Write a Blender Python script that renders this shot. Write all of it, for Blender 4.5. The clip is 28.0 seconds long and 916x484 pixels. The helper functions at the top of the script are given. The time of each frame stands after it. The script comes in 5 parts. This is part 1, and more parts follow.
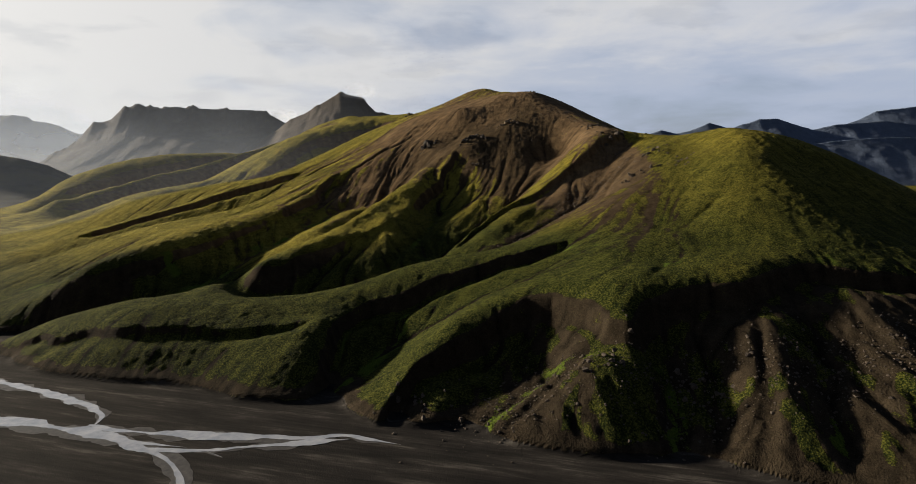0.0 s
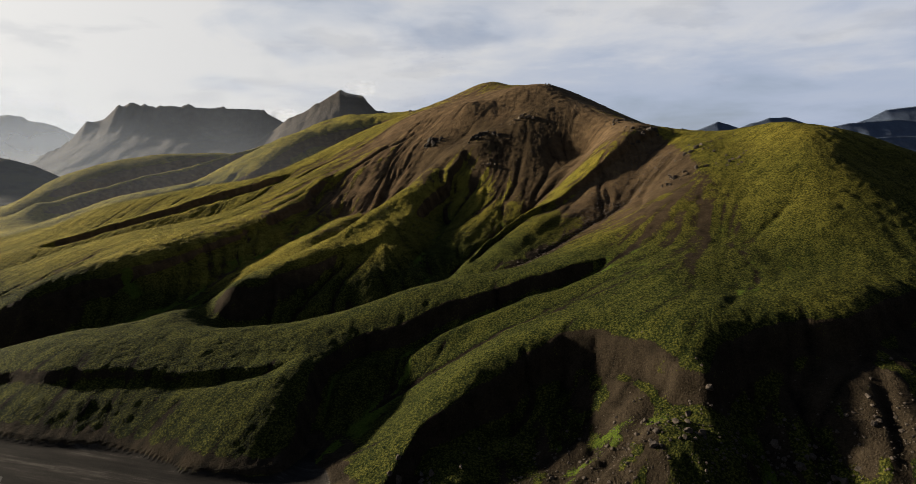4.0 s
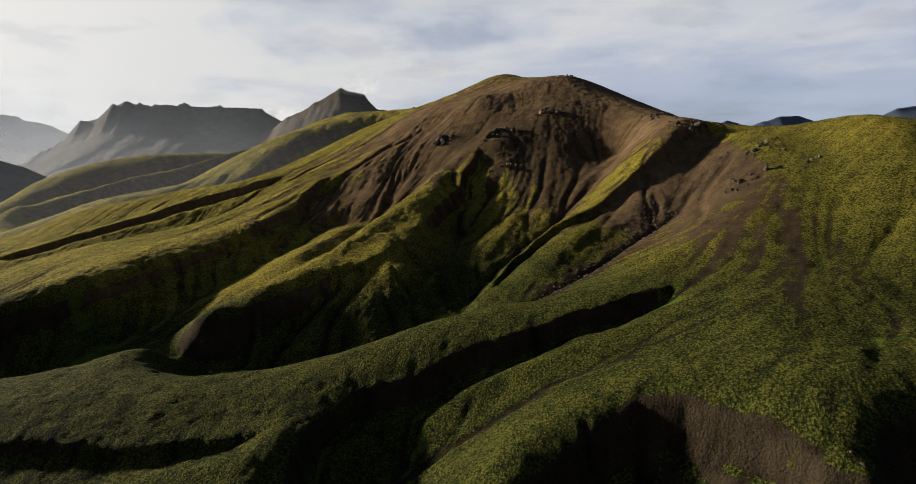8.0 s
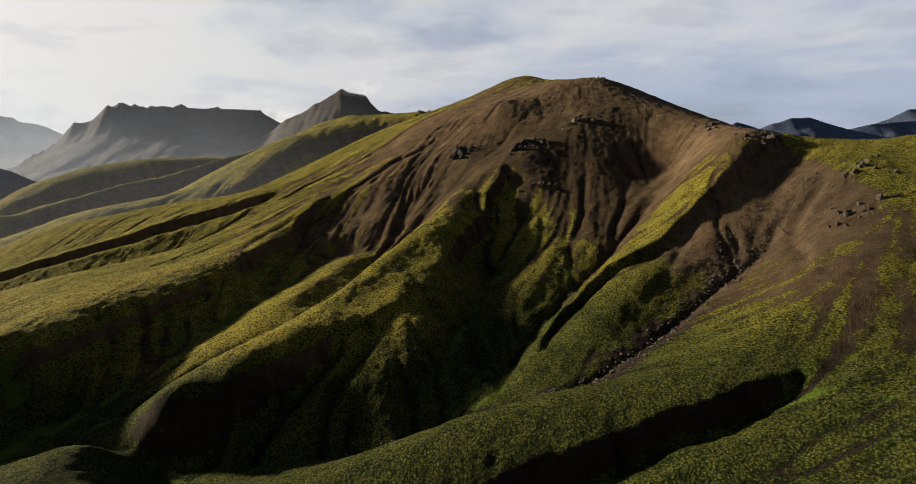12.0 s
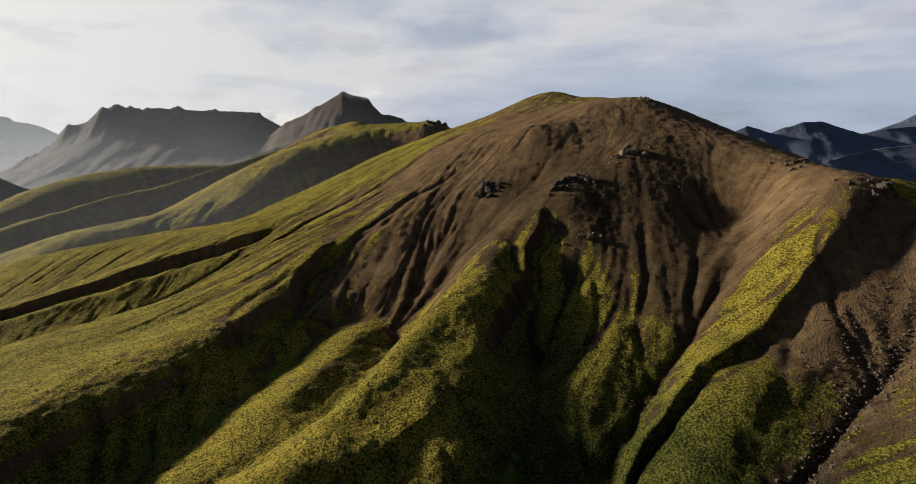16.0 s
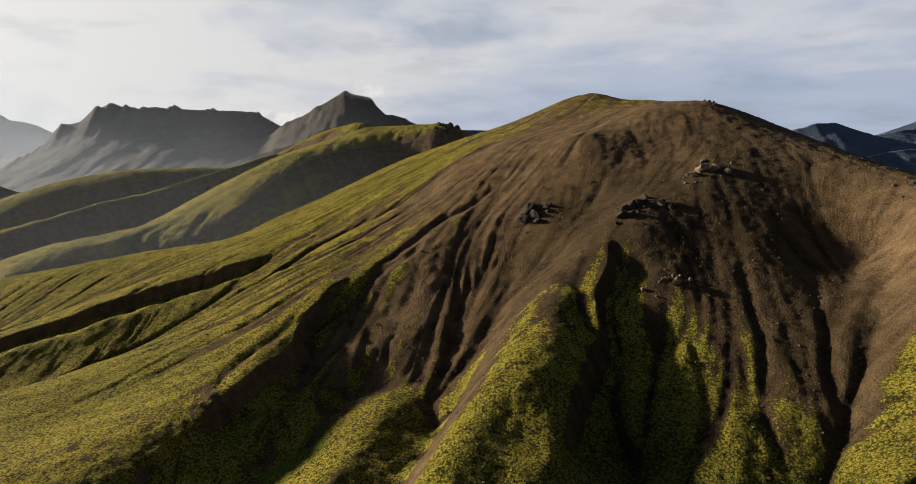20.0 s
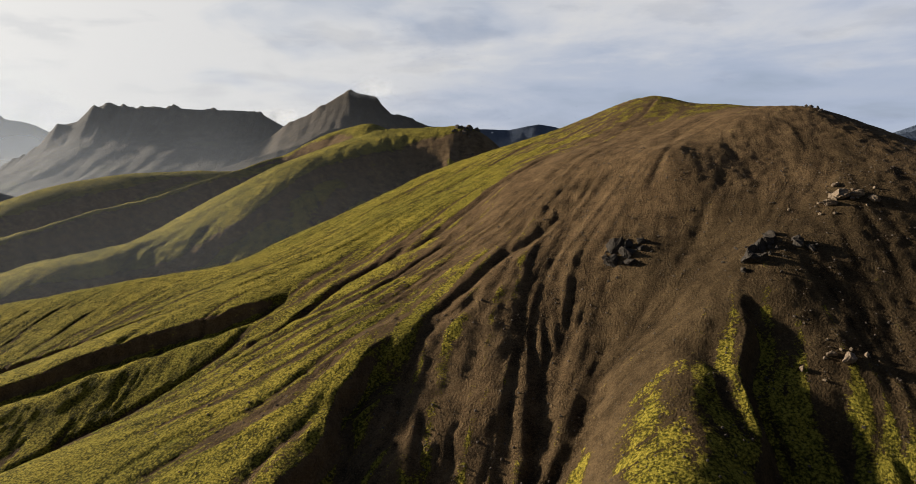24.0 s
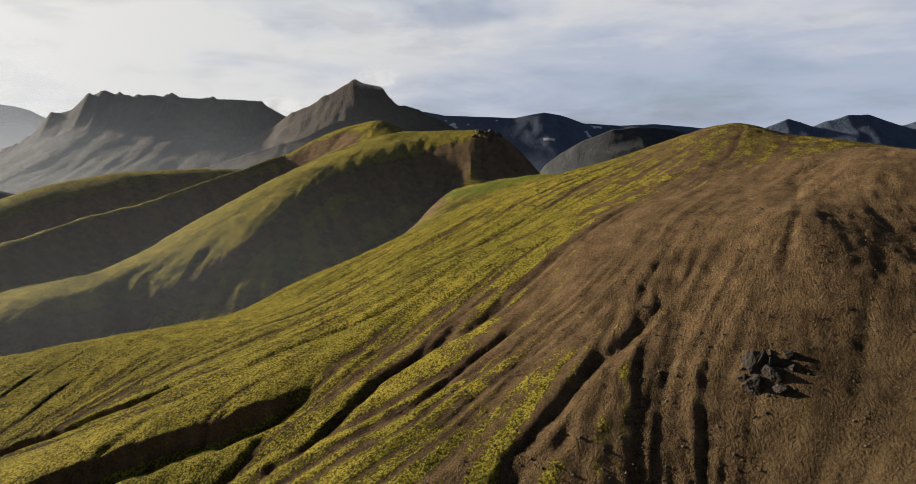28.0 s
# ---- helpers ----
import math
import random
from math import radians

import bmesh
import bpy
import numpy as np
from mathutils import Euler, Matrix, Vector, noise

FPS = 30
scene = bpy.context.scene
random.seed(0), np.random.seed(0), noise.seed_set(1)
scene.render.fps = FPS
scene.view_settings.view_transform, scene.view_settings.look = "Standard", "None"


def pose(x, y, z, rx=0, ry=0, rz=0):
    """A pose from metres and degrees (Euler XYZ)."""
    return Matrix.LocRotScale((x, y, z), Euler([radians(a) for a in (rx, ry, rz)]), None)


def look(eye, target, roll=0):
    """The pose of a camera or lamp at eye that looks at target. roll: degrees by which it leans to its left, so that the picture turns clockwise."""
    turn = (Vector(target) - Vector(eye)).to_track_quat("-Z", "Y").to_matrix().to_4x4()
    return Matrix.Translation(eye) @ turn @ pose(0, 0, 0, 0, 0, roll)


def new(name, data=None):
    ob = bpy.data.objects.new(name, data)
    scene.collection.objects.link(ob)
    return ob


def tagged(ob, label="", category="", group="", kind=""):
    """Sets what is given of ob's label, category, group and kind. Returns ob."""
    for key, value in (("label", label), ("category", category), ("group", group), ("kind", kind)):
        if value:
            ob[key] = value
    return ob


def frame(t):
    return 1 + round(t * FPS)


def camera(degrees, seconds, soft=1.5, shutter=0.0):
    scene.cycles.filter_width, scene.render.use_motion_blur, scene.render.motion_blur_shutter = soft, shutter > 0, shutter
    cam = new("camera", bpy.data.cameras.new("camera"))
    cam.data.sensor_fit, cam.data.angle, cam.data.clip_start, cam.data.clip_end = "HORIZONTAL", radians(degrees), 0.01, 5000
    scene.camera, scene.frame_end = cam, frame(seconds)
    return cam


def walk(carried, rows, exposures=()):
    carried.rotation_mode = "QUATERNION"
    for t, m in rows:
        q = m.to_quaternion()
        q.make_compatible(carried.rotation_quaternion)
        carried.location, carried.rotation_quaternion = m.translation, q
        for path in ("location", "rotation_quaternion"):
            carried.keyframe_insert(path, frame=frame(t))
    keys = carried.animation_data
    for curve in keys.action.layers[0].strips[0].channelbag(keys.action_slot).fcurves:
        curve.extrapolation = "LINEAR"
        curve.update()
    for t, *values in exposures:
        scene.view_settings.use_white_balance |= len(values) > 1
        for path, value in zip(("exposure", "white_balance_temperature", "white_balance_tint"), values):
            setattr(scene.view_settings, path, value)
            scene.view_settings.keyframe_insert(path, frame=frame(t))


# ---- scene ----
import functools

# ---------------------------------------------------------------- camera
cam = camera(72.0, 28.0, soft=0.85)
ROWS = [
    (0, 0.00, 0.00, 90.00, 82.500, -0.000, 0.000),
    (0.5, -0.40, 7.31, 89.86, 82.512, -0.016, 0.024),
    (1, -0.99, 14.46, 89.82, 82.514, -0.020, 0.026),
    (1.5, -1.64, 21.53, 89.83, 82.511, -0.007, 0.032),
    (2, -2.27, 28.72, 89.76, 82.512, -0.018, 0.055),
    (2.5, -2.86, 35.88, 89.74, 82.510, 0.015, 0.085),
    (3, -3.59, 43.04, 89.67, 82.512, 0.034, 0.086),
    (3.5, -4.33, 50.12, 89.65, 82.512, 0.059, 0.095),
    (5.5, -7.74, 78.58, 89.60, 82.519, 0.091, 0.135),
    (6, -8.74, 85.58, 89.57, 82.529, 0.092, 0.150),
    (6.5, -9.88, 92.62, 89.51, 82.546, 0.075, 0.152),
    (7, -11.05, 99.63, 89.64, 82.537, 0.072, 0.156),
    (7.5, -12.15, 106.64, 89.85, 82.511, 0.098, 0.170),
    (8, -13.31, 113.38, 89.91, 82.500, 0.137, 0.184),
    (8.5, -14.56, 120.40, 89.86, 82.493, 0.184, 0.198),
    (9, -16.04, 127.64, 89.83, 82.494, 0.188, 0.192),
    (9.5, -17.40, 134.86, 90.17, 82.493, 0.177, 0.211),
    (10, -18.72, 142.00, 91.16, 82.488, 0.160, 0.235),
    (10.5, -20.07, 149.05, 92.81, 82.479, 0.172, 0.244),
    (11, -21.68, 156.01, 94.76, 82.485, 0.161, 0.215),
    (11.5, -23.16, 162.88, 96.74, 82.490, 0.138, 0.216),
    (12, -24.67, 169.69, 98.39, 82.526, 0.115, 0.225),
    (12.5, -26.26, 176.61, 100.17, 82.529, 0.111, 0.224),
    (14.5, -32.65, 204.37, 109.26, 82.427, 0.041, 0.244),
    (15, -34.30, 211.47, 112.02, 82.385, 0.010, 0.245),
    (15.5, -35.99, 218.53, 114.82, 82.376, -0.037, 0.249),
    (16, -37.85, 225.69, 117.48, 82.363, -0.116, 0.250),
    (16.5, -39.66, 232.72, 120.27, 82.345, -0.210, 0.260),
    (17, -41.49, 239.84, 122.72, 82.312, -0.260, 0.245),
    (17.5, -43.20, 246.70, 124.20, 82.281, -0.248, 0.255),
    (18, -45.05, 253.45, 124.63, 82.270, -0.218, 0.256),
    (18.5, -47.18, 260.38, 124.61, 82.278, -0.200, 0.236),
    (19, -49.39, 267.41, 124.55, 82.295, -0.218, 0.230),
    (19.5, -51.71, 274.44, 124.53, 82.292, -0.240, 0.230),
    (20, -54.22, 281.51, 124.45, 82.282, -0.283, 0.228),
    (20.5, -56.82, 288.29, 124.43, 82.259, -0.292, 0.207),
    (21, -59.29, 294.95, 124.36, 82.229, -0.282, 0.220),
    (21.5, -61.86, 301.64, 124.48, 82.208, -0.275, 0.236),
    (23.5, -73.18, 329.13, 129.56, 82.116, -0.245, 0.247),
    (24, -76.02, 335.84, 132.15, 82.098, -0.231, 0.252),
    (24.5, -78.82, 342.54, 135.28, 82.086, -0.238, 0.262),
    (25, -81.52, 349.15, 138.12, 82.109, -0.298, 0.277),
    (25.5, -84.33, 355.98, 140.94, 82.142, -0.361, 0.254),
    (26, -86.91, 363.16, 143.74, 82.131, -0.395, 0.267),
    (26.5, -89.57, 370.35, 146.54, 82.030, -0.466, 0.274),
    (27, -92.32, 377.13, 149.45, 81.784, -0.549, 0.269),
    (27.5, -95.13, 383.71, 152.42, 81.347, -0.626, 0.243),
    (28, -97.71, 390.53, 155.37, 80.664, -0.640, 0.235),
]
walk(cam, [(t, pose(x, y, z, rx, ry, rz)) for t, x, y, z, rx, ry, rz in ROWS], exposures=((0.0, 0.75), (28.0, 0.75)))

# ---------------------------------------------------------------- light
SUN_LEFT, SUN_UP = 67.0, 15.0          # degrees left of straight ahead, degrees above the horizon
SUN_STRENGTH, SKY_STRENGTH = 5.0, 0.05
sun_way = Vector((-math.sin(radians(SUN_LEFT)) * math.cos(radians(SUN_UP)),
                  math.cos(radians(SUN_LEFT)) * math.cos(radians(SUN_UP)), math.sin(radians(SUN_UP))))
sun_data = bpy.data.lights.new("sun", "SUN")
sun_data.energy, sun_data.angle, sun_data.color = SUN_STRENGTH, radians(3.0), (1.0, 0.86, 0.66)
sun = new("sun", sun_data)
sun.matrix_world = look((0, 0, 900), Vector((0, 0, 900)) - sun_way)


def link(tree, a, b):
    tree.links.new(a, b)


def build_world():
    world = bpy.data.worlds.new("sky")
    scene.world = world
    world.use_nodes = True
    tree = world.node_tree
    N = tree.nodes
    N.clear()

    def math_node(op, a, b=None, clamp=False):
        n = N.new("ShaderNodeMath")
        n.operation, n.use_clamp = op, clamp
        for i, v in enumerate((a, b)):
            if v is None:
                continue
            if isinstance(v, (int, float)):
                n.inputs[i].default_value = v
            else:
                link(tree, v, n.inputs[i])
        return n.outputs[0]

    out = N.new("ShaderNodeOutputWorld")
    back = N.new("ShaderNodeBackground")
    sky = N.new("ShaderNodeTexSky")
    sky.sky_type, sky.sun_disc = "NISHITA", False
    sky.sun_elevation, sky.sun_rotation = radians(SUN_UP), radians(-SUN_LEFT)
    sky.air_density, sky.dust_density, sky.ozone_density = 1.0, 1.5, 1.5
    coord = N.new("ShaderNodeTexCoord")
    sep = N.new("ShaderNodeSeparateXYZ")
    link(tree, coord.outputs["Generated"], sep.inputs[0])
    x, y, z = sep.outputs
    # a cloud sheet seen in perspective: directions laid onto a plane overhead
    up = math_node("ADD", math_node("MAXIMUM", z, 0.0), 0.16)
    px, py = math_node("DIVIDE", x, up), math_node("DIVIDE", y, up)
    comb = N.new("ShaderNodeCombineXYZ")
    link(tree, px, comb.inputs[0]), link(tree, py, comb.inputs[1])

    def clouds(scale, sx, sy, detail, off, rough=0.55):
        mp = N.new("ShaderNodeMapping")
        mp.inputs["Scale"].default_value = (sx, sy, 1)
        mp.inputs["Location"].default_value = (off, off * 0.7, off * 1.3)
        mp.inputs["Rotation"].default_value = (0, 0, radians(12))
        nz = N.new("ShaderNodeTexNoise")
        nz.inputs["Scale"].default_value, nz.inputs["Detail"].default_value = scale, detail
        nz.inputs["Roughness"].default_value, nz.inputs["Distortion"].default_value = rough, 0.35
        link(tree, comb.outputs[0], mp.inputs[0]), link(tree, mp.outputs[0], nz.inputs["Vector"])
        return nz.outputs["Fac"]

    big = clouds(0.6, 0.9, 0.55, 4, 3.1)
    fine = clouds(1.7, 0.8, 0.75, 8, 9.4, 0.58)
    wisp = math_node("ADD", math_node("MULTIPLY", big, 0.66), math_node("MULTIPLY", fine, 0.34))
    # brightness of the cloud sheet: brightest round the hidden sun
    dot = N.new("ShaderNodeVectorMath")
    dot.operation = "DOT_PRODUCT"
    link(tree, coord.outputs["Generated"], dot.inputs[0])
    dot.inputs[1].default_value = tuple(sun_way)
    near = math_node("POWER", math_node("MAXIMUM", dot.outputs["Value"], 0.0), 5.0)

    ramp = N.new("ShaderNodeValToRGB")
    ramp.color_ramp.elements[0].position, ramp.color_ramp.elements[0].color = 0.34, (0.17, 0.215, 0.32, 1)
    ramp.color_ramp.elements[1].position, ramp.color_ramp.elements[1].color = 0.58, (0.40, 0.40, 0.405, 1)
    mid = ramp.color_ramp.elements.new(0.45)
    mid.color = (0.27, 0.30, 0.37, 1)
    lift = math_node("ADD", wisp, math_node("MULTIPLY", near, 0.0))
    # whiter higher up, bluer away from the sun
    lift = math_node("ADD", lift, math_node("SUBTRACT", math_node("MULTIPLY", z, 0.22), math_node("MULTIPLY", x, 0.11)))
    link(tree, lift, ramp.inputs[0])
    glow = N.new("ShaderNodeMix")
    glow.data_type = "RGBA"
    glow.blend_type = "ADD"
    glow.inputs["B"].default_value = (0.30, 0.28, 0.23, 1)
    link(tree, math_node("MULTIPLY", near, 0.7), glow.inputs["Factor"])
    link(tree, ramp.outputs[0], glow.inputs["A"])
    # a bank of blue-grey cloud low on the side away from the sun, with ragged pale tops
    def billow(scale, flat, detail, off):
        mp, nz = N.new("ShaderNodeMapping"), N.new("ShaderNodeTexNoise")
        mp.inputs["Scale"].default_value, mp.inputs["Location"].default_value = (1, 1, flat), (off, off, off)
        nz.inputs["Scale"].default_value, nz.inputs["Detail"].default_value = scale, detail
        nz.inputs["Roughness"].default_value, nz.inputs["Distortion"].default_value = 0.55, 0.25
        link(tree, coord.outputs["Generated"], mp.inputs[0]), link(tree, mp.outputs[0], nz.inputs["Vector"])
        return math_node("SUBTRACT", nz.outputs["Fac"], 0.5)

    def soft(v, lo, hi):
        n = N.new("ShaderNodeMapRange")
        n.interpolation_type = "SMOOTHSTEP"
        n.inputs["From Min"].default_value, n.inputs["From Max"].default_value = lo, hi
        link(tree, v, n.inputs["Value"])
        return n.outputs[0]

    wide, puff = billow(3.2, 5.0, 5, 2.3), billow(9.0, 3.4, 6, 7.7)
    rough = math_node("ADD", math_node("MULTIPLY", wide, 0.34), math_node("MULTIPLY", puff, 0.10))
    top = math_node("SUBTRACT", 1.0, soft(math_node("ADD", z, rough), 0.085, 0.165))
    far_side = soft(math_node("ADD", x, math_node("MULTIPLY", wide, 0.8)), -0.20, 0.16)
    bank = N.new("ShaderNodeMix")
    bank.data_type = "RGBA"
    bank.inputs["B"].default_value = (0.235, 0.272, 0.350, 1)
    link(tree, math_node("MULTIPLY", math_node("MULTIPLY", top, far_side), 0.75), bank.inputs["Factor"])
    link(tree, glow.outputs["Result"], bank.inputs["A"])
    grey = N.new("ShaderNodeMix")
    grey.data_type, grey.blend_type = "RGBA", "MULTIPLY"
    grey.inputs["B"].default_value = (0.88, 0.89, 0.91, 1)
    link(tree, soft(math_node("ADD", puff, wide), 0.0, 0.22), grey.inputs["Factor"])
    link(tree, bank.outputs["Result"], grey.inputs["A"])
    clear = N.new("ShaderNodeMix")
    clear.data_type, clear.blend_type = "RGBA", "MULTIPLY"
    clear.inputs["Factor"].default_value = 1.0
    clear.inputs["B"].default_value = (SKY_STRENGTH,) * 3 + (1,)
    link(tree, sky.outputs[0], clear.inputs["A"])
    blend = N.new("ShaderNodeMix")
    blend.data_type = "RGBA"
    cover = N.new("ShaderNodeMapRange")
    cover.interpolation_type = "SMOOTHSTEP"
    cover.inputs["From Min"].default_value, cover.inputs["From Max"].default_value = 0.30, 0.52
    cover.inputs["To Min"].default_value, cover.inputs["To Max"].default_value = 0.55, 1.0
    link(tree, wisp, cover.inputs["Value"])
    link(tree, cover.outputs[0], blend.inputs["Factor"])
    link(tree, clear.outputs["Result"], blend.inputs["A"])
    link(tree, grey.outputs["Result"], blend.inputs["B"])
    # the cloud deck is thin and bright low over the horizon and thick overhead
    thick = N.new("ShaderNodeMapRange")
    thick.interpolation_type = "SMOOTHSTEP"
    thick.inputs["From Min"].default_value, thick.inputs["From Max"].default_value = 0.20, 0.50
    thick.inputs["To Min"].default_value, thick.inputs["To Max"].default_value = 1.0, 0.19
    link(tree, z, thick.inputs["Value"])
    # and brighter on the sunward side of the sky than behind it
    ahead = N.new("ShaderNodeVectorMath")
    ahead.operation = "DOT_PRODUCT"
    link(tree, coord.outputs["Generated"], ahead.inputs[0])
    ahead.inputs[1].default_value = (-math.sin(radians(20)), math.cos(radians(20)), 0)
    lit = N.new("ShaderNodeMapRange")
    lit.interpolation_type = "SMOOTHSTEP"
    lit.inputs["From Min"].default_value, lit.inputs["From Max"].default_value = -0.4, 0.5
    lit.inputs["To Min"].default_value, lit.inputs["To Max"].default_value = 0.29, 1.0
    link(tree, ahead.outputs["Value"], lit.inputs["Value"])
    deck = N.new("ShaderNodeMix")
    deck.data_type, deck.blend_type = "RGBA", "MULTIPLY"
    deck.inputs["Factor"].default_value = 1.0
    link(tree, blend.outputs["Result"], deck.inputs["A"])
    link(tree, math_node("MULTIPLY", thick.outputs[0], lit.outputs[0]), deck.inputs["B"])
    # blue gaps in the deck overhead
    blue = N.new("ShaderNodeMix")
    blue.data_type, blue.blend_type = "RGBA", "MULTIPLY"
    gap = N.new("ShaderNodeMapRange")
    gap.inputs["From Min"].default_value, gap.inputs["From Max"].default_value = 0.25, 0.55
    link(tree, z, gap.inputs["Value"])
    link(tree, gap.outputs[0], blue.inputs["Factor"])
    link(tree, deck.outputs["Result"], blue.inputs["A"])
    blue.inputs["B"].default_value = (0.72, 0.98, 1.5, 1)
    link(tree, blue.outputs["Result"], back.inputs["Color"])
    link(tree, back.outputs[0], out.inputs["Surface"])


build_world()

# ---------------------------------------------------------------- materials


def material(name, rough=0.9):
    m = bpy.data.materials.new(name)
    m.use_nodes = True
    tree = m.node_tree
    bsdf = tree.nodes["Principled BSDF"]
    bsdf.inputs["Roughness"].default_value = rough
    bsdf.inputs["Specular IOR Level"].default_value = 0.25
    return m, tree, bsdf


def noise_node(tree, scale, detail=6, rough=0.6, vector=None, squash=None):
    n = tree.nodes.new("ShaderNodeTexNoise")
    n.inputs["Scale"].default_value, n.inputs["Detail"].default_value = scale, detail
    n.inputs["Roughness"].default_value = rough
    if vector is None:
        vector = tree.nodes.new("ShaderNodeTexCoord").outputs["Object"]
    if squash:
        mp = tree.nodes.new("ShaderNodeMapping")
        mp.inputs["Scale"].default_value = squash
        tree.links.new(vector, mp.inputs[0])
        vector = mp.outputs[0]
    tree.links.new(vector, n.inputs["Vector"])
    return n.outputs["Fac"]


def ramp_node(tree, fac, stops):
    r = tree.nodes.new("ShaderNodeValToRGB")
    els = r.color_ramp.elements
    els[0].position, els[0].color = stops[0][0], (*stops[0][1], 1)
    els[1].position, els[1].color = stops[-1][0], (*stops[-1][1], 1)
    for p, c in stops[1:-1]:
        els.new(p).color = (*c, 1)
    tree.links.new(fac, r.inputs[0])
    return r.outputs[0]


def mix_node(tree, fac, a, b, blend="MIX"):
    n = tree.nodes.new("ShaderNodeMix")
    n.data_type, n.blend_type = "RGBA", blend
    for key, v in (("Factor", fac), ("A", a), ("B", b)):
        if isinstance(v, (int, float)):
            n.inputs[key].default_value = v
        elif isinstance(v, tuple):
            n.inputs[key].default_value = (*v, 1)
        else:
            tree.links.new(v, n.inputs[key])
    return n.outputs["Result"]


def calc(tree, op, a, b=0.0, clamp=False):
    n = tree.nodes.new("ShaderNodeMath")
    n.operation, n.use_clamp = op, clamp
    for i, v in enumerate((a, b)):
        if isinstance(v, (int, float)):
            n.inputs[i].default_value = v
        else:
            tree.links.new(v, n.inputs[i])
    return n.outputs[0]


def smooth_node(tree, v, lo, hi):
    n = tree.nodes.new("ShaderNodeMapRange")
    n.interpolation_type = "SMOOTHSTEP"
    n.inputs["From Min"].default_value, n.inputs["From Max"].default_value = lo, hi
    tree.links.new(v, n.inputs["Value"])
    return n.outputs[0]


def bump_node(tree, bsdf, height, dist, strength=1.0):
    b = tree.nodes.new("ShaderNodeBump")
    b.inputs["Distance"].default_value, b.inputs["Strength"].default_value = dist, strength
    tree.links.new(height, b.inputs["Height"])
    tree.links.new(b.outputs[0], bsdf.inputs["Normal"])


def cushions(tree, pos, scale):
    """Rounded tufts with narrow gaps between them: 0 in the gaps, 1 on top."""
    v = tree.nodes.new("ShaderNodeTexVoronoi")
    v.inputs["Scale"].default_value, v.inputs["Randomness"].default_value = scale, 1.0
    tree.links.new(pos, v.inputs["Vector"])
    return calc(tree, "SUBTRACT", 1.0, v.outputs["Distance"], True)


def blend3(tree, *pairs):
    out = None
    for v, k in pairs:
        term = calc(tree, "MULTIPLY", v, k)
        out = term if out is None else calc(tree, "ADD", out, term)
    return out


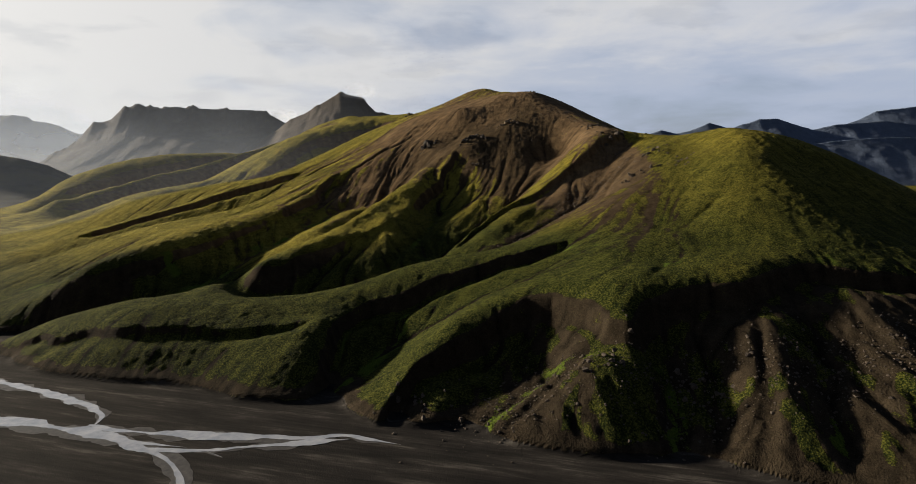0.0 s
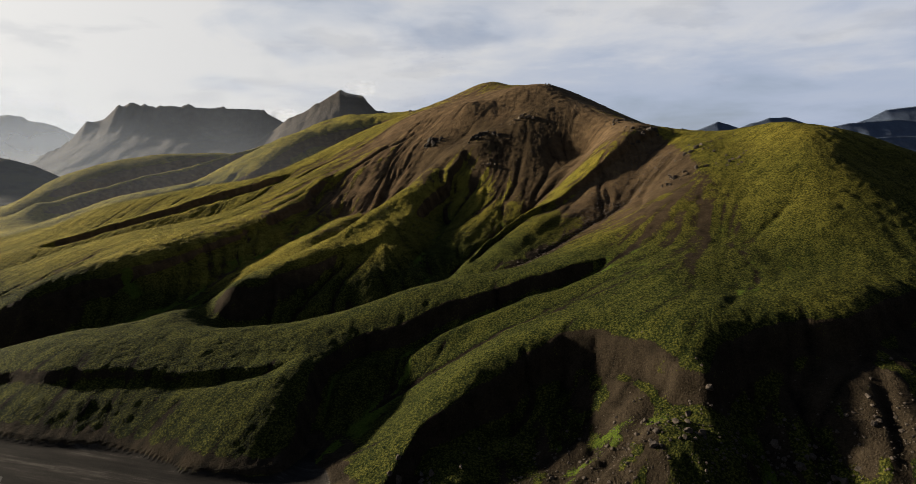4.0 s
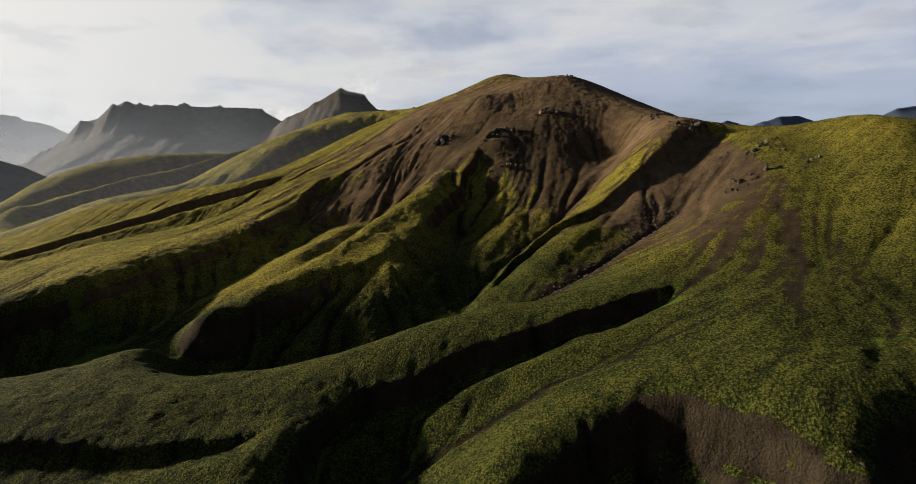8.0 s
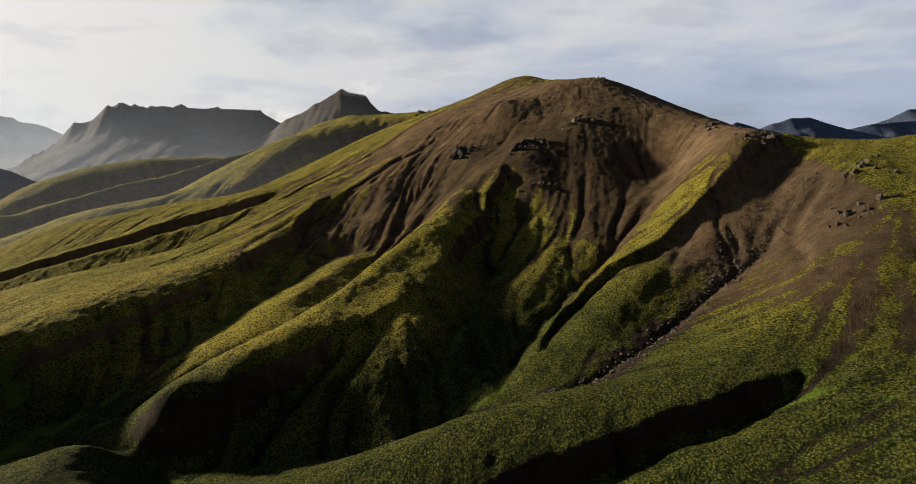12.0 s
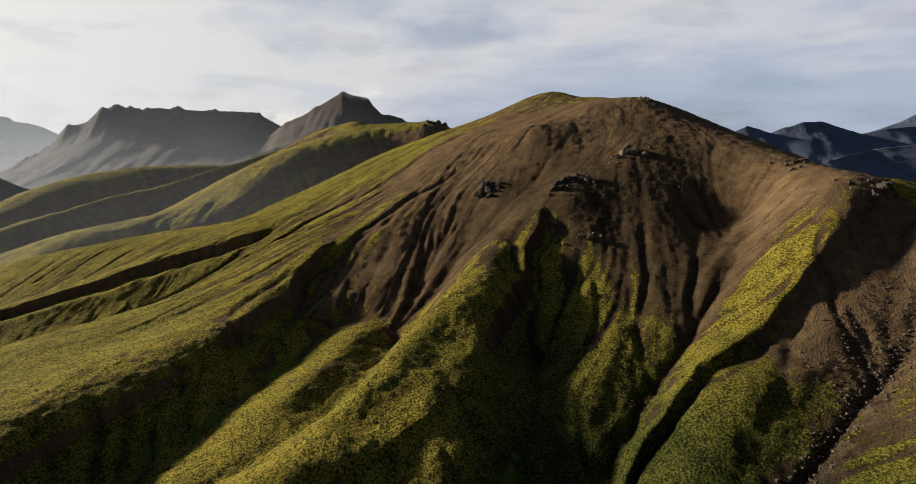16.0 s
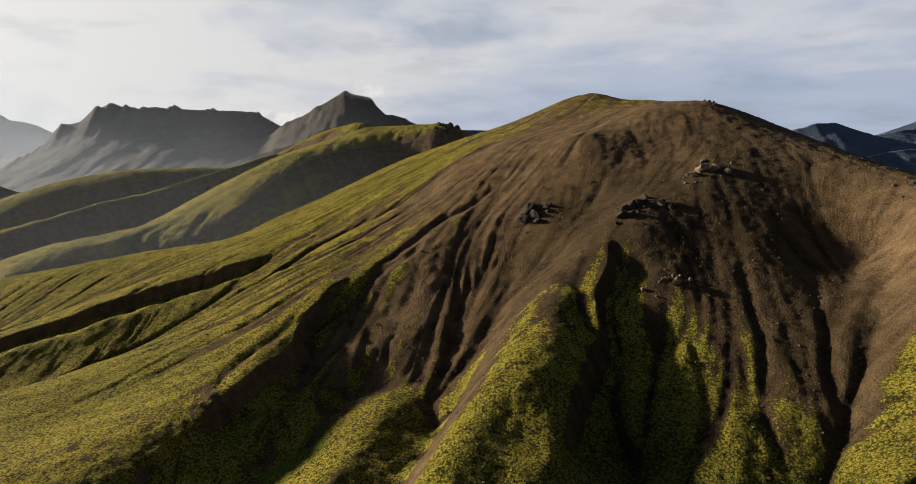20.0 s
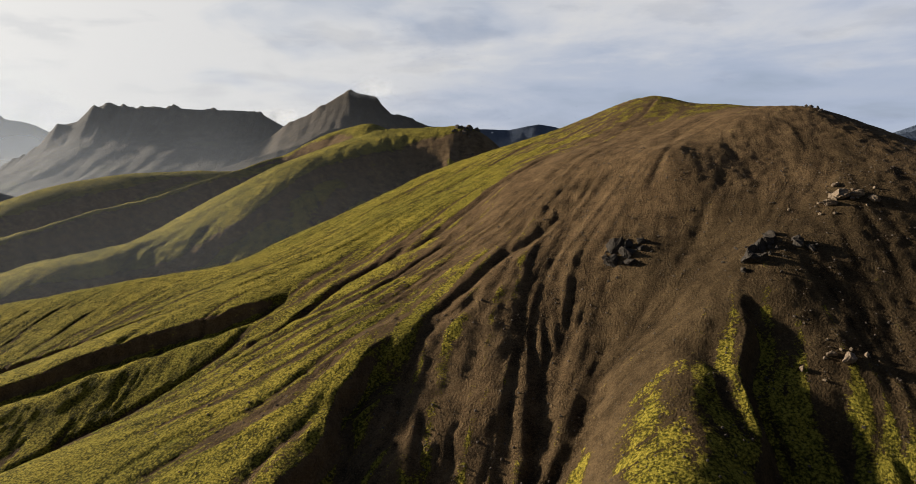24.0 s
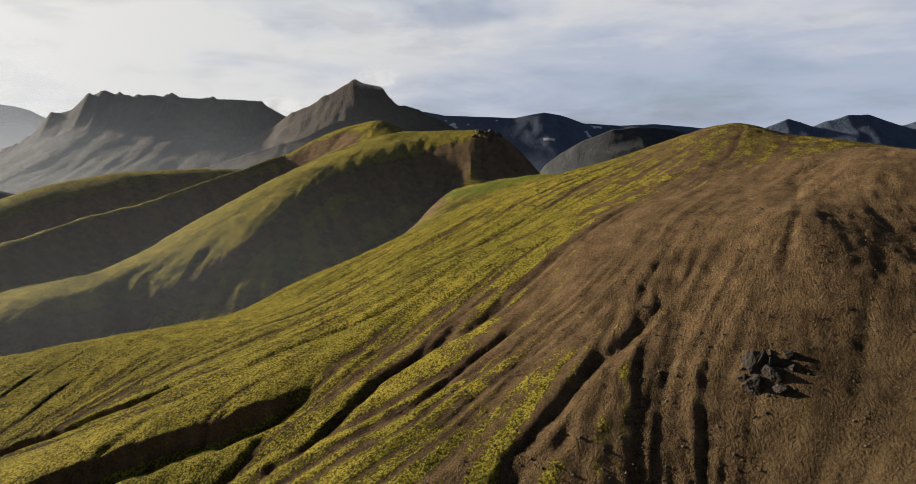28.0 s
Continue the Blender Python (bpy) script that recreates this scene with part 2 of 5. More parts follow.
def ground_material():
    m, tree, bsdf = material("moss_scree_and_river_gravel", 0.95)
    bsdf.inputs["Specular IOR Level"].default_value = 0.04
    att = tree.nodes.new("ShaderNodeAttribute")
    att.attribute_name = "cover"
    sep = tree.nodes.new("ShaderNodeSeparateColor")
    tree.links.new(att.outputs["Color"], sep.inputs[0])
    moss_a, lush_a, plain_a = sep.outputs
    # its alpha holds the mask of the shade painted on the face
    wear = tree.nodes.new("ShaderNodeAttribute")
    wear.attribute_name = "wear"
    sep2 = tree.nodes.new("ShaderNodeSeparateColor")
    tree.links.new(wear.outputs["Color"], sep2.inputs[0])
    rill, trail = sep2.outputs[0], sep2.outputs[1]
    pos = tree.nodes.new("ShaderNodeTexCoord").outputs["Object"]
    wide, mid = noise_node(tree, 0.02, 5, 0.6, pos), noise_node(tree, 0.16, 6, 0.65, pos)
    tuft, grain = noise_node(tree, 1.5, 3, 0.8, pos), noise_node(tree, 3.2, 2, 0.7, pos)
    warp = tree.nodes.new("ShaderNodeTexNoise")
    warp.inputs["Scale"].default_value = 0.9
    tree.links.new(pos, warp.inputs["Vector"])
    bent = mix_node(tree, 0.8, pos, warp.outputs["Color"], "ADD")
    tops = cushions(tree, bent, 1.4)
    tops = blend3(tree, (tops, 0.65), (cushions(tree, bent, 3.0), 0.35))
    # moss: olive flanks, yellow-green cushions, straw tops; gap and rill shade coloured in
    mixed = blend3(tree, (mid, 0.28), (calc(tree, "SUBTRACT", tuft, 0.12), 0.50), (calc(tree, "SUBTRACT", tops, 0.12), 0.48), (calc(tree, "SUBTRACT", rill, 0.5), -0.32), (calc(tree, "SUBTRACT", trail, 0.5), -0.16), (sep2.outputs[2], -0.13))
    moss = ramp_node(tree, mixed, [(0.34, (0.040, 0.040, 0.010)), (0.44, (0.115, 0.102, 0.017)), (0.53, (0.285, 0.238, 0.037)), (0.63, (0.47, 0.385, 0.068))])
    moss = mix_node(tree, smooth_node(tree, wide, 0.38, 0.66), moss, mix_node(tree, 1.0, moss, (0.78, 0.82, 0.82), "MULTIPLY"))
    # grass of the low slopes, greener than the moss above; its darkness stands for cloud shade
    shaded_low_grass = ramp_node(tree, mixed, [(0.34, (0.008, 0.014, 0.005)), (0.49, (0.037, 0.045, 0.010)), (0.64, (0.130, 0.130, 0.027))])
    moss = mix_node(tree, att.outputs["Alpha"], shaded_low_grass, moss)
    lush = ramp_node(tree, tuft, [(0.35, (0.055, 0.095, 0.012)), (0.65, (0.15, 0.21, 0.028))])
    moss = mix_node(tree, lush_a, moss, lush)
    # scree: brown volcanic gravel with lighter stones; rills darkened in place of shade
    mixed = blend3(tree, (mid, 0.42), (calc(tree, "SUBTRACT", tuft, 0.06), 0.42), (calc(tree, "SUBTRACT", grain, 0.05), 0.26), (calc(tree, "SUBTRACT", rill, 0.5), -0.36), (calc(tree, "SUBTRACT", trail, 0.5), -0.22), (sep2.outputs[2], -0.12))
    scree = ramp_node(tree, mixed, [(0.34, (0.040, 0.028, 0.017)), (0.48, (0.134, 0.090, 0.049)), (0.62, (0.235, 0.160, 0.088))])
    scree = mix_node(tree, smooth_node(tree, grain, 0.60, 0.74), scree, (0.23, 0.175, 0.115))
    # shade low on the face, painted in by darkening the scree colour
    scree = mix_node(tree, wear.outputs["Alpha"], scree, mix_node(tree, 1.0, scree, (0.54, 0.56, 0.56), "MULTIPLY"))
    # scree of the low banks darkened in colour, in place of the shade on them
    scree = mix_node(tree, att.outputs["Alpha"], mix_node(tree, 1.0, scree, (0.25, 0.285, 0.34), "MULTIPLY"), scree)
    # gravel of the river plain
    flow = tree.nodes.new("ShaderNodeMapping")
    flow.inputs["Rotation"].default_value = (0, 0, radians(16))
    tree.links.new(pos, flow.inputs[0])
    bars = noise_node(tree, 0.05, 7, 0.68, flow.outputs[0], (0.5, 2.4, 1))
    lines = noise_node(tree, 0.16, 4, 0.7, flow.outputs[0], (0.22, 3.4, 1))
    gravel = ramp_node(tree, blend3(tree, (bars, 0.55), (lines, 0.30), (grain, 0.15)),
                       [(0.40, (0.0115, 0.0108, 0.0105)), (0.49, (0.021, 0.0193, 0.018)), (0.55, (0.033, 0.030, 0.0275)), (0.61, (0.085, 0.078, 0.070))])
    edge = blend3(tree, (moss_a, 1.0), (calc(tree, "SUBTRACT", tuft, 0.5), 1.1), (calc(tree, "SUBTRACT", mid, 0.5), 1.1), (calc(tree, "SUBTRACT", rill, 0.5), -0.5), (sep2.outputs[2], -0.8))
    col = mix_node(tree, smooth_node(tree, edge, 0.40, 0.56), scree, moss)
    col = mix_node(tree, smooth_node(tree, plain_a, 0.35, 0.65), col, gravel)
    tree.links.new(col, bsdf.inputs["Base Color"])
    hump = blend3(tree, (tops, 0.5), (tuft, 0.6), (grain, 0.3))
    soft = calc(tree, "SUBTRACT", calc(tree, "ADD", 0.58, calc(tree, "MULTIPLY", smooth_node(tree, edge, 0.40, 0.56), 0.42)), calc(tree, "MULTIPLY", plain_a, 0.9), True)
    bump_node(tree, bsdf, calc(tree, "MULTIPLY", hump, soft), 1.5, 1.0)
    return m


GROUND = ground_material()

# ---------------------------------------------------------------- landform
# Crest, rim, gully and foot lines of the hills, in metres above the river plain.
LINES = []


def course(*pts):
    LINES.append([tuple(map(float, p)) for p in pts])


# foot of the banks on the river plain
course((-330, 330, 0), (-260, 300, 0), (-203, 270, 0), (-178, 255, 0), (-145, 245, 0), (-111, 238, 0), (-79, 223, 0), (-51, 216, 0), (-32, 203, 0))
course((-16, 198, 0), (3, 192, 0), (17, 185, 0), (38, 178, 0), (63, 174, 0), (85, 166, 0), (110, 148, 0), (150, 128, 0), (220, 105, 0), (330, 80, 0))
# low terrace above the river: back crest, front rim, bank
course((-211, 293, 6), (-194, 298, 11), (-175, 300, 15), (-153, 306, 18), (-123, 302, 21), (-100, 300, 22), (-77, 308, 22), (-50, 318, 24))
course((-50, 318, 24), (-26, 322, 31), (-4, 326, 37), (20, 325, 42), (40, 325, 47), (60, 327, 51.5))
course((-206, 284, 5), (-187, 278, 10), (-148, 268, 16), (-124, 267, 16.5), (-98, 266, 17), (-78, 268, 18), (-62, 272, 20))
course((-60, 268, 21), (-66, 254, 16), (-78, 240, 9), (-84, 227, 2))
# ravine behind the terrace
course((112, 420, 90), (84, 392, 66), (64, 378, 56), (42, 360, 47), (23, 345, 40), (6, 336, 34), (-13, 329, 29.5), (-36, 325, 22))
course((-36, 325, 22), (-59, 328, 18), (-85, 330, 16), (-120, 334, 14), (-152, 342, 12.5), (-190, 332, 7), (-240, 318, 2))
# dark gully across the front slope: rim and floor
course((46, 310, 46), (25, 306, 42), (7, 300, 37), (-11, 296, 32), (-29, 292, 26.5), (-44, 286, 22.5), (-53, 274, 19.5), (-54, 258, 15), (-56, 242, 10))
course((58, 303, 46.5), (34, 290, 37), (17, 282, 30.5), (4, 277, 25), (-11, 274, 18), (-27, 270, 11.5), (-37, 260, 7.5), (-44, 246, 4.5), (-50, 230, 2), (-53, 219, 0.3))
# front ridge and the rim of the bluff
course((70, 290, 49), (54, 265, 42), (29, 262, 35), (16, 258, 31), (1, 249, 25), (-8, 236, 18), (-14, 220, 11), (-18, 207, 5))
course((37, 254, 35.5), (49, 240, 34.5), (56, 224, 31.5), (63, 220, 31.5), (71, 231, 36.5), (88, 236, 40.5), (114, 239, 43.5), (145, 256, 47.5), (161, 250, 45.5), (180, 246, 43), (220, 240, 38))
course((55, 219, 28), (44, 214, 20), (33, 206, 13), (22, 197, 6.5), (17, 187, 1))
course((61, 217, 30), (55, 203, 18), (53, 191, 9), (54, 179, 1))
course((112, 234, 40), (107, 206, 27), (103, 190, 18), (96, 178, 10), (90, 168, 2.5))
course((147, 235, 40), (142, 200, 25), (135, 175, 13), (128, 150, 2.5))
course((30, 242, 20), (36, 226, 15), (24, 214, 8), (13, 205, 4), (6, 194, 1))
course((6, 232, 11), (0, 216, 5), (-4, 204, 1.5))
course((71, 223, 26), (71, 210, 17), (69, 197, 8), (66, 178, 1))
course((92, 224, 27), (88, 200, 12.5), (81, 184, 4.5), (76, 173, 1))
course((135, 241, 39), (124, 205, 22), (117, 184, 13), (108, 160, 2.5))
course((190, 235, 36), (175, 190, 16), (165, 150, 3))
# dome on the right with its long front slope
course((88, 260, 46), (113, 307, 56), (125, 345, 72), (145, 375, 90), (152, 417, 101))
course((60, 330, 53), (76, 345, 61), (100, 372, 74), (118, 385, 85), (126, 408, 95), (140, 440, 103))
course((122, 280, 51), (141, 329, 72), (155, 350, 87), (173, 390, 105))
course((159, 450, 106), (163, 430, 107.5), (173, 408, 109), (195, 390, 104), (216, 370, 93), (231, 350, 79), (240, 330, 66), (245, 290, 48), (245, 240, 37))
course((187, 355, 88), (200, 300, 60), (205, 250, 43))
course((240, 470, 84), (290, 420, 66), (320, 340, 44))
# saddle, knob and the right-hand ridge of the summit
course((67, 602, 152), (93, 580, 139), (108, 550, 127), (124, 510, 114), (132, 482, 107.5), (139, 470, 106.5), (150, 456, 106))
course((150, 600, 116), (185, 540, 92), (230, 500, 78))
course((113, 452, 105.5), (96, 440, 100), (72, 422, 82), (51, 405, 68), (28, 397, 59), (8, 376, 47.5), (-6, 353, 36))
course((112, 440, 97), (97, 420, 82), (76, 398, 67), (56, 380, 55.5), (38, 360, 46))
course((85, 482, 95), (65, 456, 83), (49, 436, 70), (29, 414, 56), (9, 386, 44), (-8, 361, 33), (-15, 335, 29.5))
course((99, 505, 116), (92, 490, 107), (80, 470, 94))
# summit and face of the mountain
course((19, 684, 162.6), (28, 679, 163.9), (36, 672, 161.3), (43, 664, 158.3), (57, 655, 157.0))
course((57, 655, 157.0), (64, 622, 153.5), (67, 602, 152), (40, 594, 146), (14, 598, 140))
course((2, 640, 147), (-18, 640, 141), (-36, 630, 135))
course((30, 635, 151.5), (12, 632, 147))
course((67, 602, 152), (56, 560, 132), (46, 531, 119), (51, 500, 100), (42, 472, 84.5), (36, 450, 73), (28, 425, 61.5))
course((40, 594, 146), (28, 550, 122), (22, 526, 111), (12, 512, 106))
course((12, 474, 83), (6, 462, 74), (-10, 426, 56), (-24, 381, 42), (-35, 353, 33), (-45, 332, 24))
course((26, 500, 99), (22, 480, 86), (16, 440, 65), (4, 400, 50.5), (-9, 370, 37.5))
course((8, 559, 126), (0, 535, 108), (-12, 507, 96), (-27, 465, 79), (-44, 452, 69), (-56, 424, 60), (-66, 398, 52), (-82, 374, 42), (-98, 358, 36), (-108, 338, 29), (-121, 326, 21))
course((-9, 480, 86), (-17, 454, 73.5), (-26, 433, 65), (-33, 412, 57.5), (-45, 386, 48.5), (-60, 372, 43.5), (-72, 358, 38), (-88, 346, 33))
course((-42, 424, 61), (-52, 402, 54), (-63, 384, 46))
course((-53, 370, 41), (-58, 360, 36.5), (-64, 347, 30.5), (-71, 333, 22))
course((-67, 358, 33), (-73, 348, 26), (-79, 337, 18.5))
course((-30, 515, 89), (-43, 485, 69), (-59, 447, 50), (-74, 402, 42), (-88, 386, 38), (-104, 371, 32), (-121, 355, 22), (-138, 345, 14.5))
course((-66, 490, 68), (-70, 470, 56), (-78, 440, 49), (-92, 405, 42), (-112, 378, 32))
course((-60, 540, 96), (-86, 528, 83), (-97, 500, 73.5), (-107, 479, 63.5))
course((-82, 470, 53), (-94, 438, 43), (-107, 410, 37), (-124, 384, 28), (-142, 362, 19), (-152, 350, 13))
# long green shoulder running down to the plain
course((-101, 512, 78), (-114, 472, 62), (-128, 435, 49.5), (-142, 404, 41), (-158, 378, 34), (-175, 352, 27), (-200, 332, 18), (-235, 325, 7))
course((-120, 542, 79), (-149, 524, 66.5), (-170, 520, 58.5), (-188, 514, 51.5), (-215, 490, 44), (-250, 460, 34), (-290, 430, 20), (-330, 410, 8))
course((-165, 470, 53), (-189, 413, 43), (-218, 358, 20))
course((-150, 560, 70), (-164, 551, 63), (-180, 541, 54.5), (-198, 530, 46), (-222, 510, 36.5), (-260, 488, 25.5), (-310, 460, 11))
course((-155, 575, 76), (-186, 568, 67), (-209, 562, 61), (-231, 554, 53), (-260, 540, 44), (-310, 510, 28), (-360, 490, 14))
course((-215, 604, 60), (-240, 596, 50.5), (-280, 588, 36.5), (-340, 580, 18))
course((1, 573, 134), (-36, 578, 121), (-60, 560, 104), (-66, 543, 96.5), (-80, 530, 85.5))
course((-55, 609, 125), (-73, 582, 105.5), (-94, 557, 89.5), (-119, 546, 79), (-140, 540, 72))
course((-104, 626, 106), (-119, 588, 87), (-150, 578, 77))
course((-29, 571, 119), (-47, 558, 106.5), (-66, 540, 94.5), (-83, 526, 84), (-92, 505, 72), (-86, 478, 60))
course((-26, 532, 102), (-21, 501, 88), (-16, 482, 83), (-17, 450, 69))
# left ridge of the mountain and its gentle back
course((-21, 688, 146), (-52, 670, 133.5), (-81, 650, 117.5), (-108, 642, 106.5), (-145, 660, 91), (-180, 685, 79), (-235, 690, 62), (-300, 690, 45), (-400, 700, 24))
course((0, 740, 146), (-32, 760, 133), (-62, 765, 120), (-107, 752, 102), (-150, 732, 86), (-190, 728, 70))
course((40, 740, 150), (90, 700, 135), (120, 780, 110), (40, 850, 118))
# valley behind it and the ridges beyond
course((-60, 815, 102), (-95, 800, 80), (-150, 770, 52), (-200, 752, 32), (-270, 733, 14), (-350, 728, 4))
course((-367, 745, 32), (-343, 762, 38), (-319, 785, 43), (-287, 808, 51), (-267, 832, 65), (-252, 852, 77), (-235, 886, 94), (-220, 922, 110), (-197, 965, 124), (-158, 1000, 134))
course((-330, 735, 11), (-285, 756, 20), (-252, 776, 31), (-222, 806, 46), (-200, 850, 63), (-182, 900, 82), (-166, 945, 98))
course((-150, 800, 52), (-165, 850, 64), (-150, 900, 78), (-125, 950, 94), (-100, 985, 116))
course((-132, 822, 92), (-120, 840, 98), (-105, 888, 115), (-70, 878, 123), (-35, 880, 129))
course((-447, 812, 34), (-426, 840, 42), (-393, 880, 43), (-376, 930, 54), (-361, 980, 68), (-325, 1020, 90), (-285, 1048, 114), (-239, 1066, 136), (-191, 1075, 152))
course((-177, 1075, 158), (-140, 1050, 154), (-84, 1025, 151.9), (-59, 1030, 152.7), (-44, 1035, 145.3), (-28, 1040, 131.2), (-14, 1046, 119.7), (10, 1062, 84), (40, 1090, 50))
course((-92, 985, 126), (-62, 990, 118), (-36, 1000, 106), (-10, 1010, 84), (20, 1020, 55))
course((-486, 870, 20), (-434, 930, 29), (-404, 985, 39), (-388, 1040, 54), (-348, 1085, 79), (-305, 1120, 106), (-257, 1150, 132))
course((-580, 950, 12), (-551, 1000, 23), (-511, 1050, 32), (-472, 1110, 47), (-430, 1170, 64), (-387, 1240, 82), (-339, 1300, 106))
course((-228, 1350, 181), (-298, 1350, 158), (-352, 1340, 132), (-400, 1280, 112), (-442, 1200, 92), (-478, 1150, 78), (-520, 1100, 65), (-560, 1040, 50), (-620, 970, 26))
course((-400, 1380, 94), (-440, 1280, 77), (-490, 1170, 53), (-560, 1060, 29), (-640, 970, 8))
course((-441, 1430, 100), (-504, 1360, 98), (-534, 1305, 89), (-567, 1250, 77), (-617, 1195, 58), (-658, 1150, 45), (-740, 1080, 14))
course((-160, 1400, 150), (-110, 1250, 125), (0, 1200, 60))
# river plain
for px, py in ((-520, 60), (-340, 60), (-180, 60), (-60, 40), (60, 40), (200, 0), (-300, 160), (-180, 170), (-90, 150), (0, 120), (60, 90), (-420, 260), (-520, 420), (-420, 420), (-600, 600), (-480, 600), (-560, 800), (-700, 800), (-800, 1100)):
    course((px, py, 0.0))
for px, py, pz in ((300, 620, 50), (250, 760, 60), (180, 950, 40), (120, 1150, 40), (420, 500, 25), (400, 300, 20), (330, 180, 25), (500, 900, 25), (500, 100, 10), (-700, 1500, 10), (100, 1500, 40), (500, 1300, 20)):
    course((px, py, pz))


def samples():
    pts = []
    for c in LINES:
        pts.append(c[0])
        for a, b in zip(c, c[1:]):
            n = max(1, int(round(math.dist(a[:2], b[:2]) / 14)))
            pts += [tuple(a[k] + (b[k] - a[k]) * i / n for k in range(3)) for i in range(1, n + 1)]
    keep = {}
    for p in pts:
        keep.setdefault((round(p[0] / 3), round(p[1] / 3)), p)
    return np.array(list(keep.values()))


def spline_surface(pts, stiff):
    """A thin-plate surface over the landform lines."""
    X = pts[:, :2] / 100
    n = len(X)
    kern = lambda r2: 0.5 * r2 * np.log(r2 + 1e-9)
    M = np.zeros((n + 3, n + 3))
    M[:n, :n] = kern(((X[:, None] - X[None]) ** 2).sum(-1)) + stiff * np.eye(n)
    M[:n, n:] = np.c_[np.ones(n), X]
    M[n:, :n] = M[:n, n:].T
    w = np.linalg.solve(M, np.r_[pts[:, 2], 0, 0, 0])

    def height(x, y):
        q = np.stack([np.ravel(x), np.ravel(y)], -1) / 100
        out = np.empty(len(q))
        for i in range(0, len(q), 1000):
            p = q[i:i + 1000]
            out[i:i + 1000] = kern(((p[:, None] - X[None]) ** 2).sum(-1)) @ w[:n] + w[n] + p @ w[n + 1:]
        return out.reshape(np.shape(x))
    return height


@functools.lru_cache(None)
def lattice(seed):
    return np.random.RandomState(seed).rand(256, 256)


def value_noise(x, y, seed=0):
    """Smooth noise in 0..1 with cells one unit wide."""
    g = lattice(seed)
    xi, yi = np.floor(x).astype(int), np.floor(y).astype(int)
    fx, fy = x - xi, y - yi
    fx, fy = fx * fx * fx * (fx * (fx * 6 - 15) + 10), fy * fy * fy * (fy * (fy * 6 - 15) + 10)
    a, b = g[xi % 256, yi % 256], g[(xi + 1) % 256, yi % 256]
    c, d = g[xi % 256, (yi + 1) % 256], g[(xi + 1) % 256, (yi + 1) % 256]
    return (a * (1 - fx) + b * fx) * (1 - fy) + (c * (1 - fx) + d * fx) * fy


def fbm(x, y, octaves=4, seed=0, gain=0.5):
    out, amp, tot = 0.0, 1.0, 0.0
    for k in range(octaves):
        out = out + amp * value_noise(x * 2 ** k + 17.3 * k, y * 2 ** k - 9.1 * k, seed + k)
        tot += amp
        amp *= gain
    return out / tot


def step(v, lo, hi):
    t = np.clip((v - lo) / (hi - lo), 0, 1)
    return t * t * (3 - 2 * t)


def bilinear(grid, gx, gy, x, y):
    """The grid (rows along gx) read at x, y."""
    u = np.clip((x - gx[0]) / (gx[1] - gx[0]), 0, len(gx) - 1.001)
    v = np.clip((y - gy[0]) / (gy[1] - gy[0]), 0, len(gy) - 1.001)
    i, j = u.astype(int), v.astype(int)
    fu, fv = u - i, v - j
    return (grid[i, j] * (1 - fu) + grid[i + 1, j] * fu) * (1 - fv) + (grid[i, j + 1] * (1 - fu) + grid[i + 1, j + 1] * fu) * fv


def blur(g, n=1):
    for _ in range(n):
        p = np.pad(g, 1, mode="edge")
        g = (p[:-2, 1:-1] + p[2:, 1:-1] + 2 * p[1:-1, 1:-1]) / 4
        p = np.pad(g, 1, mode="edge")
        g = (p[1:-1, :-2] + p[1:-1, 2:] + 2 * p[1:-1, 1:-1]) / 4
    return g


def runoff(z, rain=1.0):
    """How much water runs over each cell, each cell draining to its lowest neighbours in turn."""
    nx, ny = z.shape
    P = np.pad(z, 1, mode="edge")
    best, drop = np.zeros(z.shape, int), np.zeros(z.shape)
    for di in (-1, 0, 1):
        for dj in (-1, 0, 1):
            if di or dj:
                d = (z - P[1 + di:1 + di + nx, 1 + dj:1 + dj + ny]) / math.hypot(di, dj)
                better = d > drop
                drop[better] = d[better]
                best[better] = (di * ny + dj)
    flow = np.full(z.size, rain).tolist()
    to = best.ravel().tolist()
    for k in np.argsort(-z.ravel()).tolist():
        if to[k]:
            flow[k + to[k]] += flow[k]
    return np.array(flow).reshape(z.shape)


HEIGHT = spline_surface(samples(), 0.0008)
EDGES = []


def scarp(*pts, drop, reach, low):
    """A sharp rim: the ground on its low side (left or right, going along it) falls away at once."""
    EDGES.append(("scarp", pts, drop, reach, 1 if low == "left" else -1))


def crease(*pts, depth, width):
    """A narrow gully worn down the slope."""
    EDGES.append(("crease", pts, depth, width, 0))


scarp((60, 314), (46, 310), (25, 306), (7, 300), (-11, 296), (-29, 292), (-44, 286), (-53, 274), (-54, 258), (-56, 242), (-58, 228), drop=5.5, reach=13, low="left")
scarp((20, 258), (37, 254), (49, 240), (56, 224), (63, 220), (71, 231), (88, 236), (114, 239), (145, 256), (161, 250), (180, 246), (220, 240), drop=6.0, reach=18, low="right")
scarp((-32, 200), (-26, 212), (-14, 230), (2, 241), (16, 250), (30, 256), (40, 252), drop=7.0, reach=18, low="right")
scarp((-215, 287), (-187, 278), (-148, 268), (-124, 267), (-98, 266), (-78, 268), (-62, 272), drop=2.6, reach=12, low="right")
scarp((120, 462), (113, 452), (96, 440), (72, 422), (51, 405), (28, 397), (8, 376), (-6, 353), drop=4.0, reach=20, low="left")
